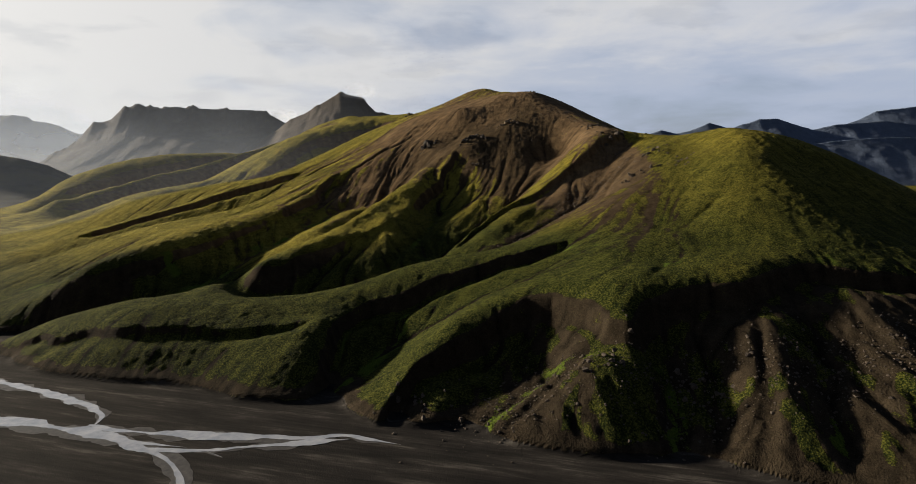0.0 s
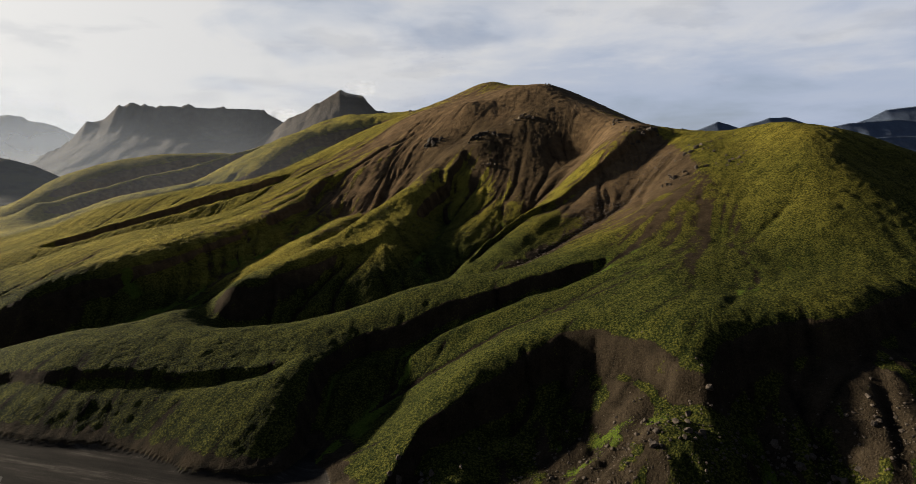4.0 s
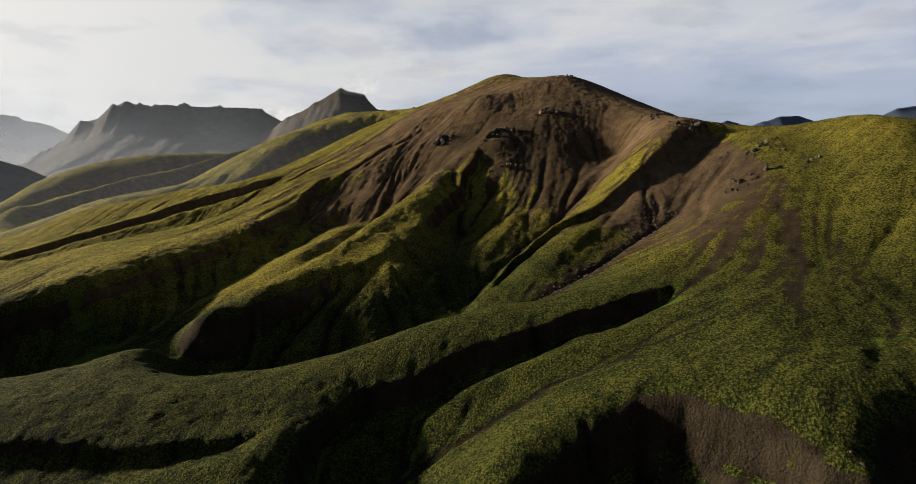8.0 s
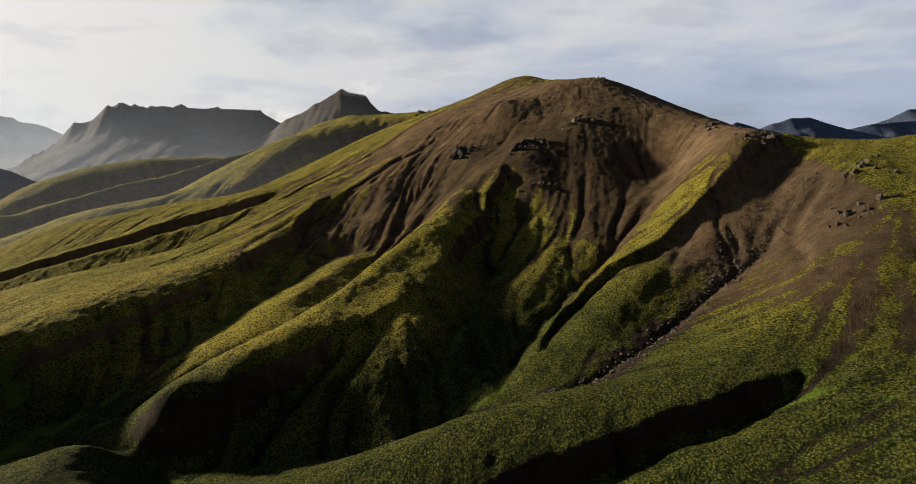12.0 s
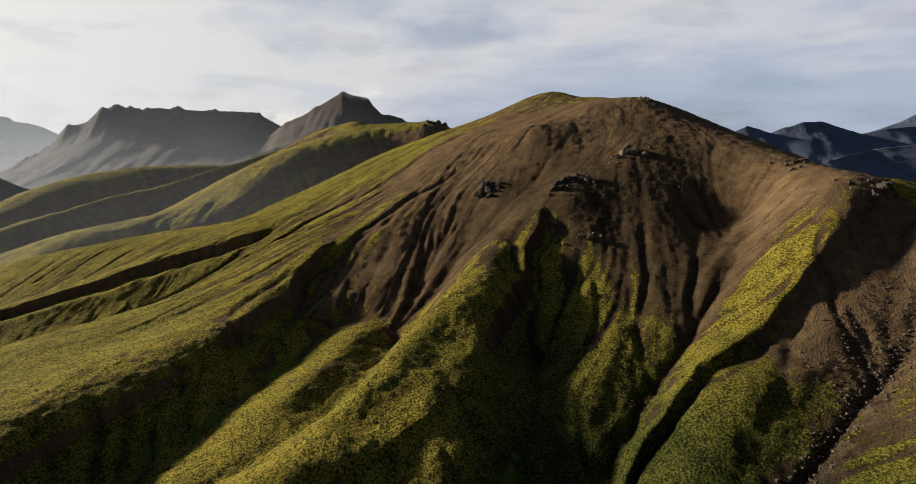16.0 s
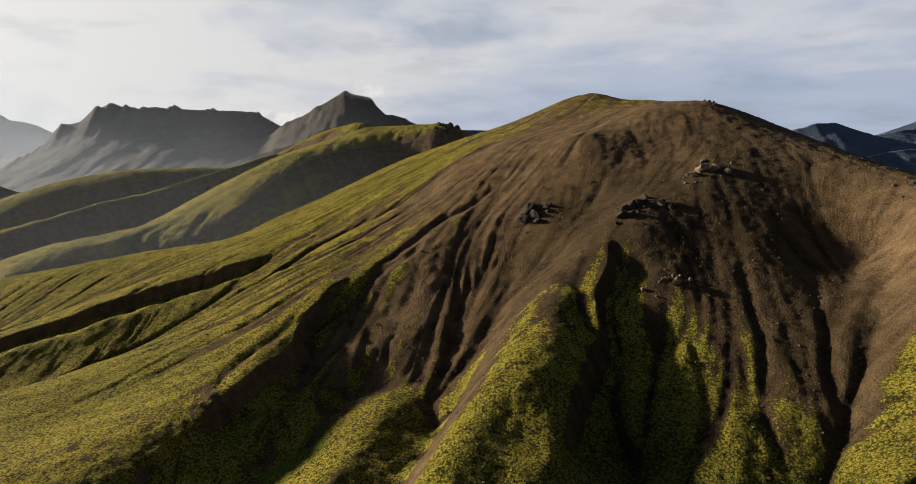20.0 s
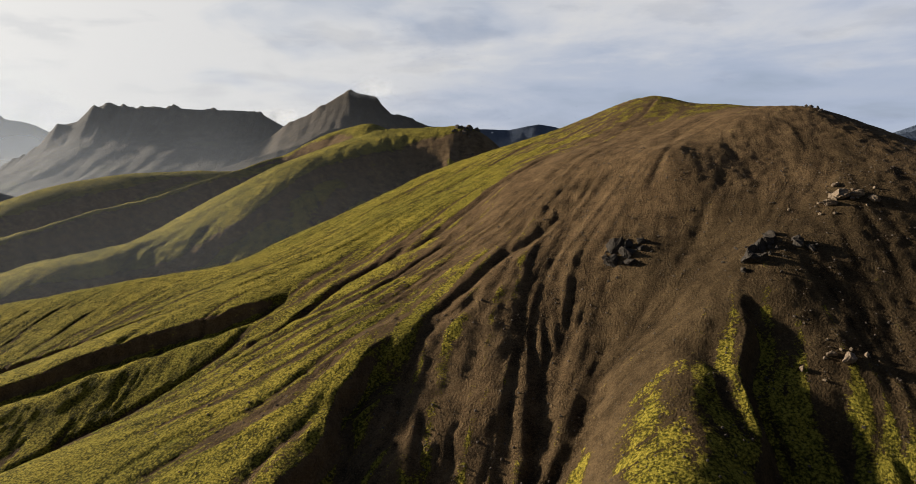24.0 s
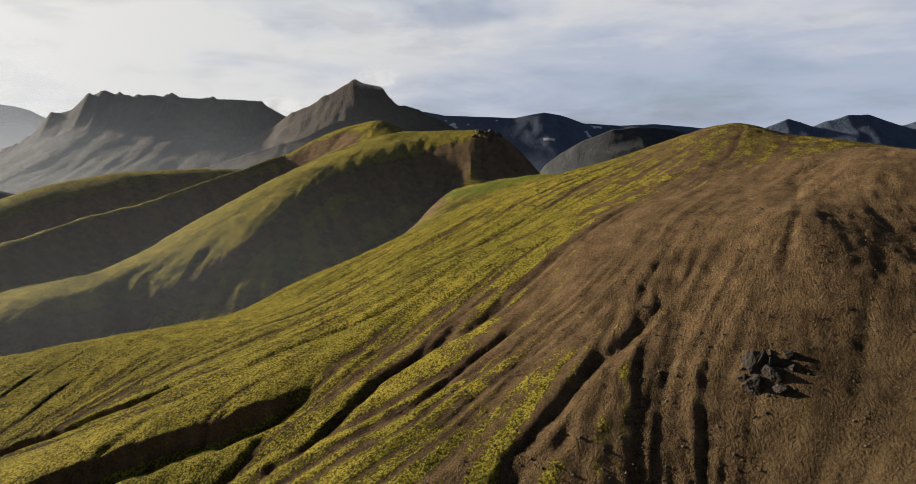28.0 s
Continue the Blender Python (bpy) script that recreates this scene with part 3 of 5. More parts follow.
scarp((-2, 500), (-9, 480), (-17, 454), (-26, 433), (-33, 412), drop=5.5, reach=24, low="left")
scarp((-40, 398), (-45, 386), (-60, 372), (-72, 358), (-88, 346), (-104, 334), drop=1.6, reach=14, low="left")
scarp((-96, 520), (-101, 512), (-114, 472), (-128, 435), drop=5.5, reach=22, low="left")
scarp((-124, 445), (-128, 435), (-142, 404), (-158, 378), (-175, 352), (-200, 332), drop=3.2, reach=16, low="left")
scarp((-140, 580), (-155, 575), (-186, 568), (-209, 562), (-231, 554), (-260, 540), (-310, 510), drop=5.0, reach=14, low="left")
scarp((-195, 612), (-215, 610), (-240, 604), (-280, 597), (-330, 590), drop=4.0, reach=10, low="left")
scarp((-53, 370), (-58, 360), (-64, 347), (-71, 333), drop=2.0, reach=9, low="left")
scarp((112, 234), (107, 206), (103, 190), (96, 178), (90, 168), drop=2.0, reach=9, low="right")
scarp((55, 219), (44, 214), (33, 206), (22, 197), (17, 187), drop=2.0, reach=8, low="right")
scarp((78, 345), (97, 392), (110, 405), (122, 415), drop=1.5, reach=7, low="left")
crease((112, 420), (84, 392), (64, 378), (42, 360), (23, 345), (6, 336), (-13, 329), (-36, 325), (-59, 328), (-85, 330), (-120, 334), (-152, 342), depth=1.6, width=4)
crease((85, 482), (65, 456), (49, 436), (29, 414), (9, 386), (-8, 361), (-15, 335), depth=2.6, width=6)
crease((12, 478), (6, 462), (-10, 426), (-24, 381), (-35, 353), (-45, 332), depth=2.4, width=6)
crease((-30, 515), (-43, 485), (-59, 447), (-74, 402), (-88, 386), (-104, 371), (-121, 355), (-138, 345), depth=2.2, width=6)
crease((-150, 560), (-164, 551), (-180, 541), (-198, 530), (-222, 510), (-260, 488), depth=2.0, width=7)
crease((28, 240), (37, 226), (24, 213), (13, 205), (6, 194), depth=2.2, width=5)
crease((71, 223), (71, 210), (69, 197), (66, 178), depth=2.5, width=5)
crease((92, 224), (88, 200), (81, 184), (76, 173), depth=2.5, width=6)
crease((135, 241), (124, 205), (117, 184), (108, 160), depth=3.0, width=6)
crease((-92, 629), (-121, 616), (-131, 612), (-163, 607), (-181, 586), depth=1.4, width=3.2)
crease((-76, 591), (-101, 584), (-122, 573), (-131, 557), (-140, 550), (-153, 541), depth=1.8, width=4.5)
crease((-58, 595), (-79, 575), (-94, 567), (-106, 555), (-114, 548), depth=1.1, width=3.0)
crease((-28, 569), (-41, 564), (-55, 552), (-66, 543), (-81, 530), (-89, 521), depth=1.3, width=3.5)
crease((-10, 565), (-17, 553), (-22, 542), depth=0.8, width=3.0)
crease((32, 588), (20, 563), (5, 544), (-5, 528), (-18, 513), depth=0.5, width=3.0)
crease((22, 617), (11, 592), (-5, 565), (-6, 547), depth=0.6, width=2.5)
crease((-28, 623), (-54, 609), (-66, 608), depth=0.7, width=2.5)
crease((-61, 536), (-87, 520), (-101, 500), (-112, 493), (-120, 479), (-125, 466), (-123, 453), depth=1.5, width=4.0)
crease((-124, 499), (-155, 496), (-173, 474), (-180, 446), depth=0.7, width=2.5)
crease((-100, 576), (-136, 564), (-151, 545), (-163, 531), depth=0.8, width=3.0)
crease((-16, 517), (-31, 502), (-44, 481), (-57, 471), depth=1.1, width=3.5)
crease((15, 479), (12, 449), (7, 431), (5, 414), depth=0.8, width=3.0)
crease((38, 495), (31, 456), (26, 442), (21, 426), (17, 413), depth=0.9, width=3.5)
crease((58, 484), (48, 452), (41, 437), (32, 427), depth=1.0, width=4.0)
crease((44, 582), (35, 547), (27, 523), depth=0.4, width=3.0)
crease((6, 502), (-10, 467), (-15, 450), depth=0.7, width=3.0)
crease((68, 413), (56, 400), (47, 384), (33, 368), depth=1.1, width=3.5)
crease((27, 461), (16, 424), (3, 395), (-7, 379), depth=0.6, width=3.0)
crease((142, 332), (118, 310), (108, 303), depth=1.0, width=3.0)
crease((100, 378), (85, 355), (70, 340), depth=0.8, width=3.0)
crease((117, 358), (104, 345), (90, 336), depth=0.8, width=3.0)
crease((140, 328), (125, 316), (109, 306), depth=1.3, width=3.5)
crease((144, 324), (134, 306), depth=0.7, width=3.0)
crease((92, 267), (80, 250), (72, 241), depth=0.7, width=3.0)
crease((91, 265), (81, 252), (73, 241), depth=0.8, width=3.0)
crease((63, 263), (51, 256), depth=0.7, width=3.0)


scarp((-367, 745), (-343, 762), (-319, 785), (-287, 808), (-267, 832), (-252, 852), (-235, 886), (-220, 922), (-197, 965), drop=5.0, reach=34, low="right")
scarp((-426, 840), (-393, 880), (-376, 930), (-361, 980), (-325, 1020), (-285, 1048), drop=5.0, reach=30, low="left")
scarp((-620, 970), (-560, 1040), (-520, 1100), (-478, 1150), (-442, 1200), (-400, 1280), (-352, 1335), drop=6.0, reach=34, low="right")
scarp((-700, 1115), (-658, 1150), (-617, 1195), (-567, 1250), (-534, 1305), (-504, 1360), drop=6.0, reach=34, low="right")
crease((-212, 800), (-216, 825), (-222, 850), (-228, 880), depth=5.0, width=11)
crease((-170, 812), (-172, 850), (-178, 895), (-184, 930), depth=4.5, width=12)
crease((-140, 850), (-132, 895), (-126, 940), (-120, 975), depth=4.5, width=12)
crease((-430, 905), (-400, 935), (-372, 975), (-345, 1030), depth=4.0, width=12)
crease((-455, 860), (-425, 880), (-400, 900), depth=3.0, width=10)
crease((-60, 742), (-100, 736), (-140, 722), (-180, 716), (-215, 716), depth=4.0, width=10)
crease((-40, 782), (-75, 792), (-110, 800), (-140, 790), depth=4.0, width=10)


def resampled(pts, gap):
    out = []
    for (ax, ay), (bx, by) in zip(pts, pts[1:]):
        n = max(1, int(math.hypot(bx - ax, by - ay) / gap))
        out += [(ax + (bx - ax) * k / n, ay + (by - ay) * k / n) for k in range(n)]
    return np.array(out + [pts[-1]], float)


def carve(z, gx, gy):
    """Lays the scarps and creases into a relief, wandering a little as real ones do."""
    x0, y0, cell = gx[0], gy[0], gx[1] - gx[0]
    for number, (kind, pts, deep, reach, low) in enumerate(EDGES):
        p = resampled(pts, 4.0)
        s = np.arange(len(p)) * 4.0
        wander = 1.3 if kind == "crease" else 2.8
        p = p + wander * (np.stack([fbm(s / 13, s * 0 + number, 3, 90), fbm(s / 13, s * 0 + number, 3, 95)], -1) - 0.5) * 2
        ends = np.minimum(step(s, -1, 18), step(s[-1] - s, -1, 14)) * (0.9 + 0.2 * fbm(s / 40, s * 0 + number, 2, 98))
        i0, i1 = np.clip(((p[:, 0].min() - reach - x0) / cell, (p[:, 0].max() + reach - x0) / cell + 2), 0, len(gx)).astype(int)
        j0, j1 = np.clip(((p[:, 1].min() - reach - y0) / cell, (p[:, 1].max() + reach - y0) / cell + 2), 0, len(gy)).astype(int)
        if i1 - i0 < 2 or j1 - j0 < 2:
            continue
        X, Y = np.meshgrid(gx[i0:i1], gy[j0:j1], indexing="ij")
        best, side, force = np.full(X.shape, 1e9), np.zeros(X.shape), np.zeros(X.shape)
        for k in range(len(p) - 1):
            a, d = p[k], p[k + 1] - p[k]
            m = (np.abs(X - a[0]) < reach + 6) & (np.abs(Y - a[1]) < reach + 6)
            if not m.any():
                continue
            qx, qy = X[m] - a[0], Y[m] - a[1]
            t = np.clip((qx * d[0] + qy * d[1]) / (d @ d + 1e-9), 0, 1)
            r = np.hypot(qx - t * d[0], qy - t * d[1])
            near = r < best[m]
            b, sd, fo = best[m], side[m], force[m]
            b[near] = r[near]
            sd[near] = np.sign(d[0] * qy - d[1] * qx)[near]
            fo[near] = (ends[k] * (1 - t) + ends[k + 1] * t)[near]
            best[m], side[m], force[m] = b, sd, fo
        if kind == "crease":
            shape = np.clip(1 - best / reach, 0, 1) ** 1.3
        else:
            d = best * side * low
            shape = step(d, 0.0, 2.2) * (1 - step(d, 2.2, reach))
        z[i0:i1, j0:j1] -= (0.62 * deep if kind == "crease" else 0.9 * deep) * force * shape
    return z


# reliefs: 1 m for the near hills, 4 m for the ridges behind, 20 m for the rest
CX, CY = np.arange(-340, 260.1, 1.0), np.arange(140, 720.1, 1.0)
MX, MY = np.arange(-760, 320.1, 4.0), np.arange(80, 1500.1, 4.0)
FX, FY = np.arange(-1140, 860.1, 20.0), np.arange(-160, 1840.1, 20.0)


def plain_floor(z):
    """The river plain lies level; the banks rise from it."""
    return z * step(z, 0.1, 2.6)


# height corrections on the slopes, fitted to points tracked in the camera's view: place and height
FITTED_RISES = ((-145, 356, 5), (-156, 340, 9), (-94, 440, 6), (-50, 355, 5), (136, 343, 5), (140, 329, 4), (68, 411, 3), (101, 432, 4), (40, 525, 5),
          (-78, 539, 4), (20, 471, 3), (-150, 497, -9), (-176, 501, -6), (-104, 508, -5), (-60, 588, -5), (-26, 576, -3), (125, 405, 0), (-26, 533, -1),
          (46, 308, 3), (47, 248, 0), (76, 346, 3), (14, 583, 1), (-118, 565, 1), (-39, 452, -2), (31, 447, 0), (10, 518, -2), (-112, 545, 0), (67, 602, 0))


def fitted_rise(x, y):
    up, near = 0.0, 0.7
    for px, py, dz in FITTED_RISES:
        w = np.exp(-((x - px) ** 2 + (y - py) ** 2) / (2 * 30.0 ** 2))
        up, near = up + w * dz, near + w
    return up / near


def broad(gx, gy):
    X, Y = np.meshgrid(gx, gy, indexing="ij")
    return HEIGHT(X, Y) + fitted_rise(X, Y)


def worn_relief():
    gx, gy = np.meshgrid(CX, CY, indexing="ij")
    z = plain_floor(blur(bilinear(MID, MX, MY, gx, gy), 3))
    hill = step(z, 1.0, 7.0)
    z = z + hill * (1.6 * (fbm(gx / 40, gy / 40, 3, 5) - 0.5) + 0.5 * (fbm(gx / 12, gy / 12, 3, 9) - 0.5))
    bluff = step(gx, 5, 40) * (1 - step(gy - np.interp(gx, [20, 37, 56, 88, 145, 240], [258, 254, 226, 236, 254, 240]), -9, -2)) * step(z, 2, 9)
    z = z + bluff * (3.4 * np.abs(fbm(gx / 11 + 0.02 * gy, gy / 60, 3, 14) - 0.5) * 2 - 1.2)
    z = plain_floor(carve(z, CX, CY))
    total = np.zeros(z.shape)
    for turn in range(3):
        rough = z + 0.5 * (fbm(gx / 3.1, gy / 3.1, 2, 41 + turn) - 0.5) + 0.12 * np.random.RandomState(40 + turn).rand(*z.shape)
        flow = runoff(rough)
        gxs, gys = np.gradient(blur(z, 2), 1.0)
        slope = np.clip(np.hypot(gxs, gys), 0, 0.8)
        wear = np.minimum(np.maximum(flow - 40, 0) ** 0.36 * 0.008, 0.12) * slope / 0.45 * hill
        z = z - blur(wear, 1)
        total = np.maximum(total, flow)
    return z, blur(np.log1p(total), 1)


MID, FAR = broad(MX, MY), broad(FX, FY)


def streaks(z, cell, width, length, seed):
    """Noise drawn out down the slope, as rills and trails of loose stones run; mean 0, spread 1."""
    gx, gy = np.gradient(blur(z, 5), cell)
    g = np.hypot(gx, gy) + 1e-4
    gx, gy = gx / g, gy / g
    grain = blur(np.random.RandomState(seed).rand(*z.shape), width)
    nx, ny = z.shape
    total = grain.copy()
    I0, J0 = np.meshgrid(np.arange(nx, dtype=float), np.arange(ny, dtype=float), indexing="ij")
    for way in (-1.0, 1.0):
        I, J = I0.copy(), J0.copy()
        for _ in range(length):
            a, b = np.clip(I, 0, nx - 1).astype(int), np.clip(J, 0, ny - 1).astype(int)
            I, J = I + way * gx[a, b], J + way * gy[a, b]
            a, b = np.clip(I + 0.5, 0, nx - 1).astype(int), np.clip(J + 0.5, 0, ny - 1).astype(int)
            total += grain[a, b]
    local = blur(total, 2 + width)
    total = total - blur(local, 30)
    return total / total.std()


def traced_rills(z, count, seed, far=9999, box=None, life=(25, 150), wide=1.3):
    """Narrow rills that run down the slope from random springs, meandering a little; how deeply each cell is cut, 0..1."""
    rng = np.random.RandomState(seed)
    gx, gy = np.gradient(blur(z, 4), 1.0)
    cut = np.zeros(z.shape)
    nx, ny = z.shape
    P = np.stack([rng.uniform(8, nx - 8, count), rng.uniform(30, min(far, ny - 8), count)], -1)
    if box:
        P = np.stack([rng.uniform(box[0], box[1], count), rng.uniform(box[2], box[3], count)], -1)
    life, age = rng.uniform(*life, count), np.zeros(count)
    force = rng.uniform(0.12, 1.0, count) ** 1.6
    sway = rng.uniform(0, 99, count)
    for k in range(300):
        i, j = np.clip(P[:, 0], 1, nx - 3).astype(int), np.clip(P[:, 1], 1, ny - 3).astype(int)
        dx, dy = -gx[i, j], -gy[i, j]
        g = np.hypot(dx, dy) + 1e-6
        turn = 0.6 * (fbm(age / 9, sway, 2, 130) - 0.5)
        dx, dy = (dx * np.cos(turn) - dy * np.sin(turn)) / g, (dx * np.sin(turn) + dy * np.cos(turn)) / g
        alive = (age < life) & (g > 0.12)
        P = P + 0.5 * np.stack([dx, dy], -1) * alive[:, None]
        age = age + 0.5
        deep = force * step(age, 0, 10) * (1 - step(age, life * 0.75, life)) * step(g, 0.15, 0.4) * alive
        u, v = P[:, 0], P[:, 1]
        i, j = np.clip(u, 1, nx - 3).astype(int), np.clip(v, 1, ny - 3).astype(int)
        reach = range(-int(wide), int(wide) + 2)
        for di in reach:
            for dj in reach:
                r = np.hypot(i + di - u, j + dj - v)
                np.maximum.at(cut, (i + di, j + dj), deep * np.clip(1.15 - r / wide, 0, 1))
    return cut


def worn_middle():
    gx, gy = np.meshgrid(MX, MY, indexing="ij")
    z = plain_floor(blur(carve(MID.copy(), MX, MY), 1) + 1.6 * (fbm(gx / 60, gy / 60, 2, 6) - 0.5) * step(MID, 2, 12))
    trail = streaks(z, 4.0, 0, 16, 63)
    sx, sy = np.gradient(blur(z, 1), 4.0)
    slope = np.clip(np.hypot(sx, sy), 0, 0.7) / 0.5
    cut = traced_rills(z, 1100, 75, box=(30, 262, 150, 335), life=(8, 45)) * step(z, 6, 16)
    return z - 1.1 * np.clip(trail - 0.2, 0, 2.2) * slope * step(z, 4, 12) - 2.6 * cut, trail, cut


RELIEF, WATER = worn_relief()
MIDWORN, MIDTRAIL, MIDCUT = worn_middle()
_sx, _sy = np.gradient(blur(RELIEF, 3), 1.0)
_steep = np.clip(np.hypot(_sx, _sy), 0, 0.8) / 0.5 * step(RELIEF, 3, 9)
RILL, TRAIL = streaks(RELIEF, 1.0, 0, 22, 64), streaks(RELIEF, 1.0, 3, 45, 65)


CUT = traced_rills(RELIEF, 2300, 71)
# long grooves down the left flank of the mountain and down its brown face
GROOVES = np.maximum(traced_rills(RELIEF, 90, 73, box=(180, 330, 340, 480), life=(80, 150), wide=2.2), 0.5 * traced_rills(RELIEF, 30, 74, box=(300, 450, 330, 450), life=(60, 140), wide=1.6))
# the river bluffs are cut much more deeply
_cx, _cy = np.meshgrid(CX, CY, indexing="ij")
_rim = np.interp(_cx, [-210, -60, -54, -18, 20, 37, 56, 63, 88, 145, 240], [285, 275, 290, 240, 258, 256, 228, 224, 238, 256, 244])
_dome = step(_cx - 0.35 * (_cy - 300), 35, 75) * step(_cy, 250, 275) * (1 - step(_cy, 440, 460))
_bluff = 1 - step(_cy - _rim, -4, 3)
CUT = CUT * (1 - 0.6 * _dome)
CUT = np.maximum(CUT, traced_rills(RELIEF, 700, 72, 130) * _bluff)
_calm = 1 - 0.62 * step(_cx, -45, -15) * (1 - step(_cx, 95, 125)) * step(_cy, 430, 470)
_bare = RELIEF.copy()
RELIEF = RELIEF - _steep * 0.12 * np.clip(TRAIL - 0.5, 0, 2.5) - (0.72 + (0.8 * step(_cx, -30, 10) - 0.6) * _bluff) * CUT * step(RELIEF, 2, 10) * (1 - 0.75 * _dome) - 1.0 * GROOVES
RELIEF = _bare + (RELIEF - _bare) * _calm
CUT = np.maximum(CUT, 0.9 * GROOVES)


def inside(x, y, gx, gy, edge):
    return step(x, gx[0], gx[0] + edge) * (1 - step(x, gx[-1] - edge, gx[-1])) * step(y, gy[0], gy[0] + edge) * (1 - step(y, gy[-1] - edge, gy[-1]))


def ground_height(x, y):
    """Height of the bare ground at plan places (arrays)."""
    x, y = np.asarray(x, float), np.asarray(y, float)
    r = np.maximum(np.maximum((np.abs(x + 150) - 500) / 350, (y - 1420) / 350), (60 - y) / 150)
    z = plain_floor(bilinear(FAR, FX, FY, x, y)) * (1 - step(r, 0, 1))
    z = z + 14 * (fbm(x / 260, y / 260, 4, 70) - 0.35) * step(r, 0.0, 1.0)
    w = inside(x, y, MX, MY, 30)
    z = z * (1 - w) + w * bilinear(MIDWORN, MX, MY, x, y)
    w = inside(x, y, CX, CY, 25)
    return z * (1 - w) + w * bilinear(RELIEF, CX, CY, x, y)


def fine_relief(x, y, z):
    """Hummocks and gully edges smaller than the relief's cells."""
    hill = step(z, 0.8, 5.0)
    back = step(y, 700, 780)
    return hill * (0.62 * (fbm(x / 5.2, y / 5.2, 3, 21) - 0.5) + 0.46 * (fbm(x / 1.9, y / 1.9, 2, 25) - 0.5) + back * 3.2 * (fbm(x / 26, y / 26, 4, 28, 0.55) - 0.5))


def graded(lo, hi, dense_lo, dense_hi, cell, growth):
    mid = list(np.arange(dense_lo, dense_hi + cell / 2, cell))
    up, s = [mid[-1]], cell
    while up[-1] < hi:
        s *= growth
        up.append(up[-1] + s)
    down, s = [mid[0]], cell
    while down[-1] > lo:
        s *= growth
        down.append(down[-1] - s)
    return np.array(down[:0:-1] + mid + up[1:])


# wet gully floors with bright green moss
GREENS = (([(45, 218), (35, 221), (22, 211), (11, 201), (6, 194)], 4.0), ([(72, 212), (72, 197), (67, 180)], 2.2), ([(-150, 348), (-158, 322)], 4.5),
          ([(-147, 346), (-140, 352)], 3.0), ([(-92, 450), (-95, 442), (-99, 434)], 4.5), ([(-127, 393), (-124, 400)], 3.0), ([(-28, 262), (-40, 246), (-47, 233)], 3.0), ([(115, 182), (112, 172)], 2.5), ([(-168, 362), (-162, 356)], 2.5), ([(-110, 880), (-80, 868), (-45, 872)], 10.0), ([(-216, 800), (-222, 845)], 5.0), ([(-150, 860), (-128, 900)], 7.0), ([(-425, 880), (-392, 940)], 5.0), ([(-178, 830), (-182, 870)], 6.0))


def to_line(x, y, path):
    """Plan distance to a broken line."""
    best = np.full(np.shape(x), 1e9)
    for (ax, ay), (bx, by) in zip(path, path[1:]):
        dx, dy = bx - ax, by - ay
        t = np.clip(((x - ax) * dx + (y - ay) * dy) / (dx * dx + dy * dy), 0, 1)
        best = np.minimum(best, np.hypot(x - ax - t * dx, y - ay - t * dy))
    return best


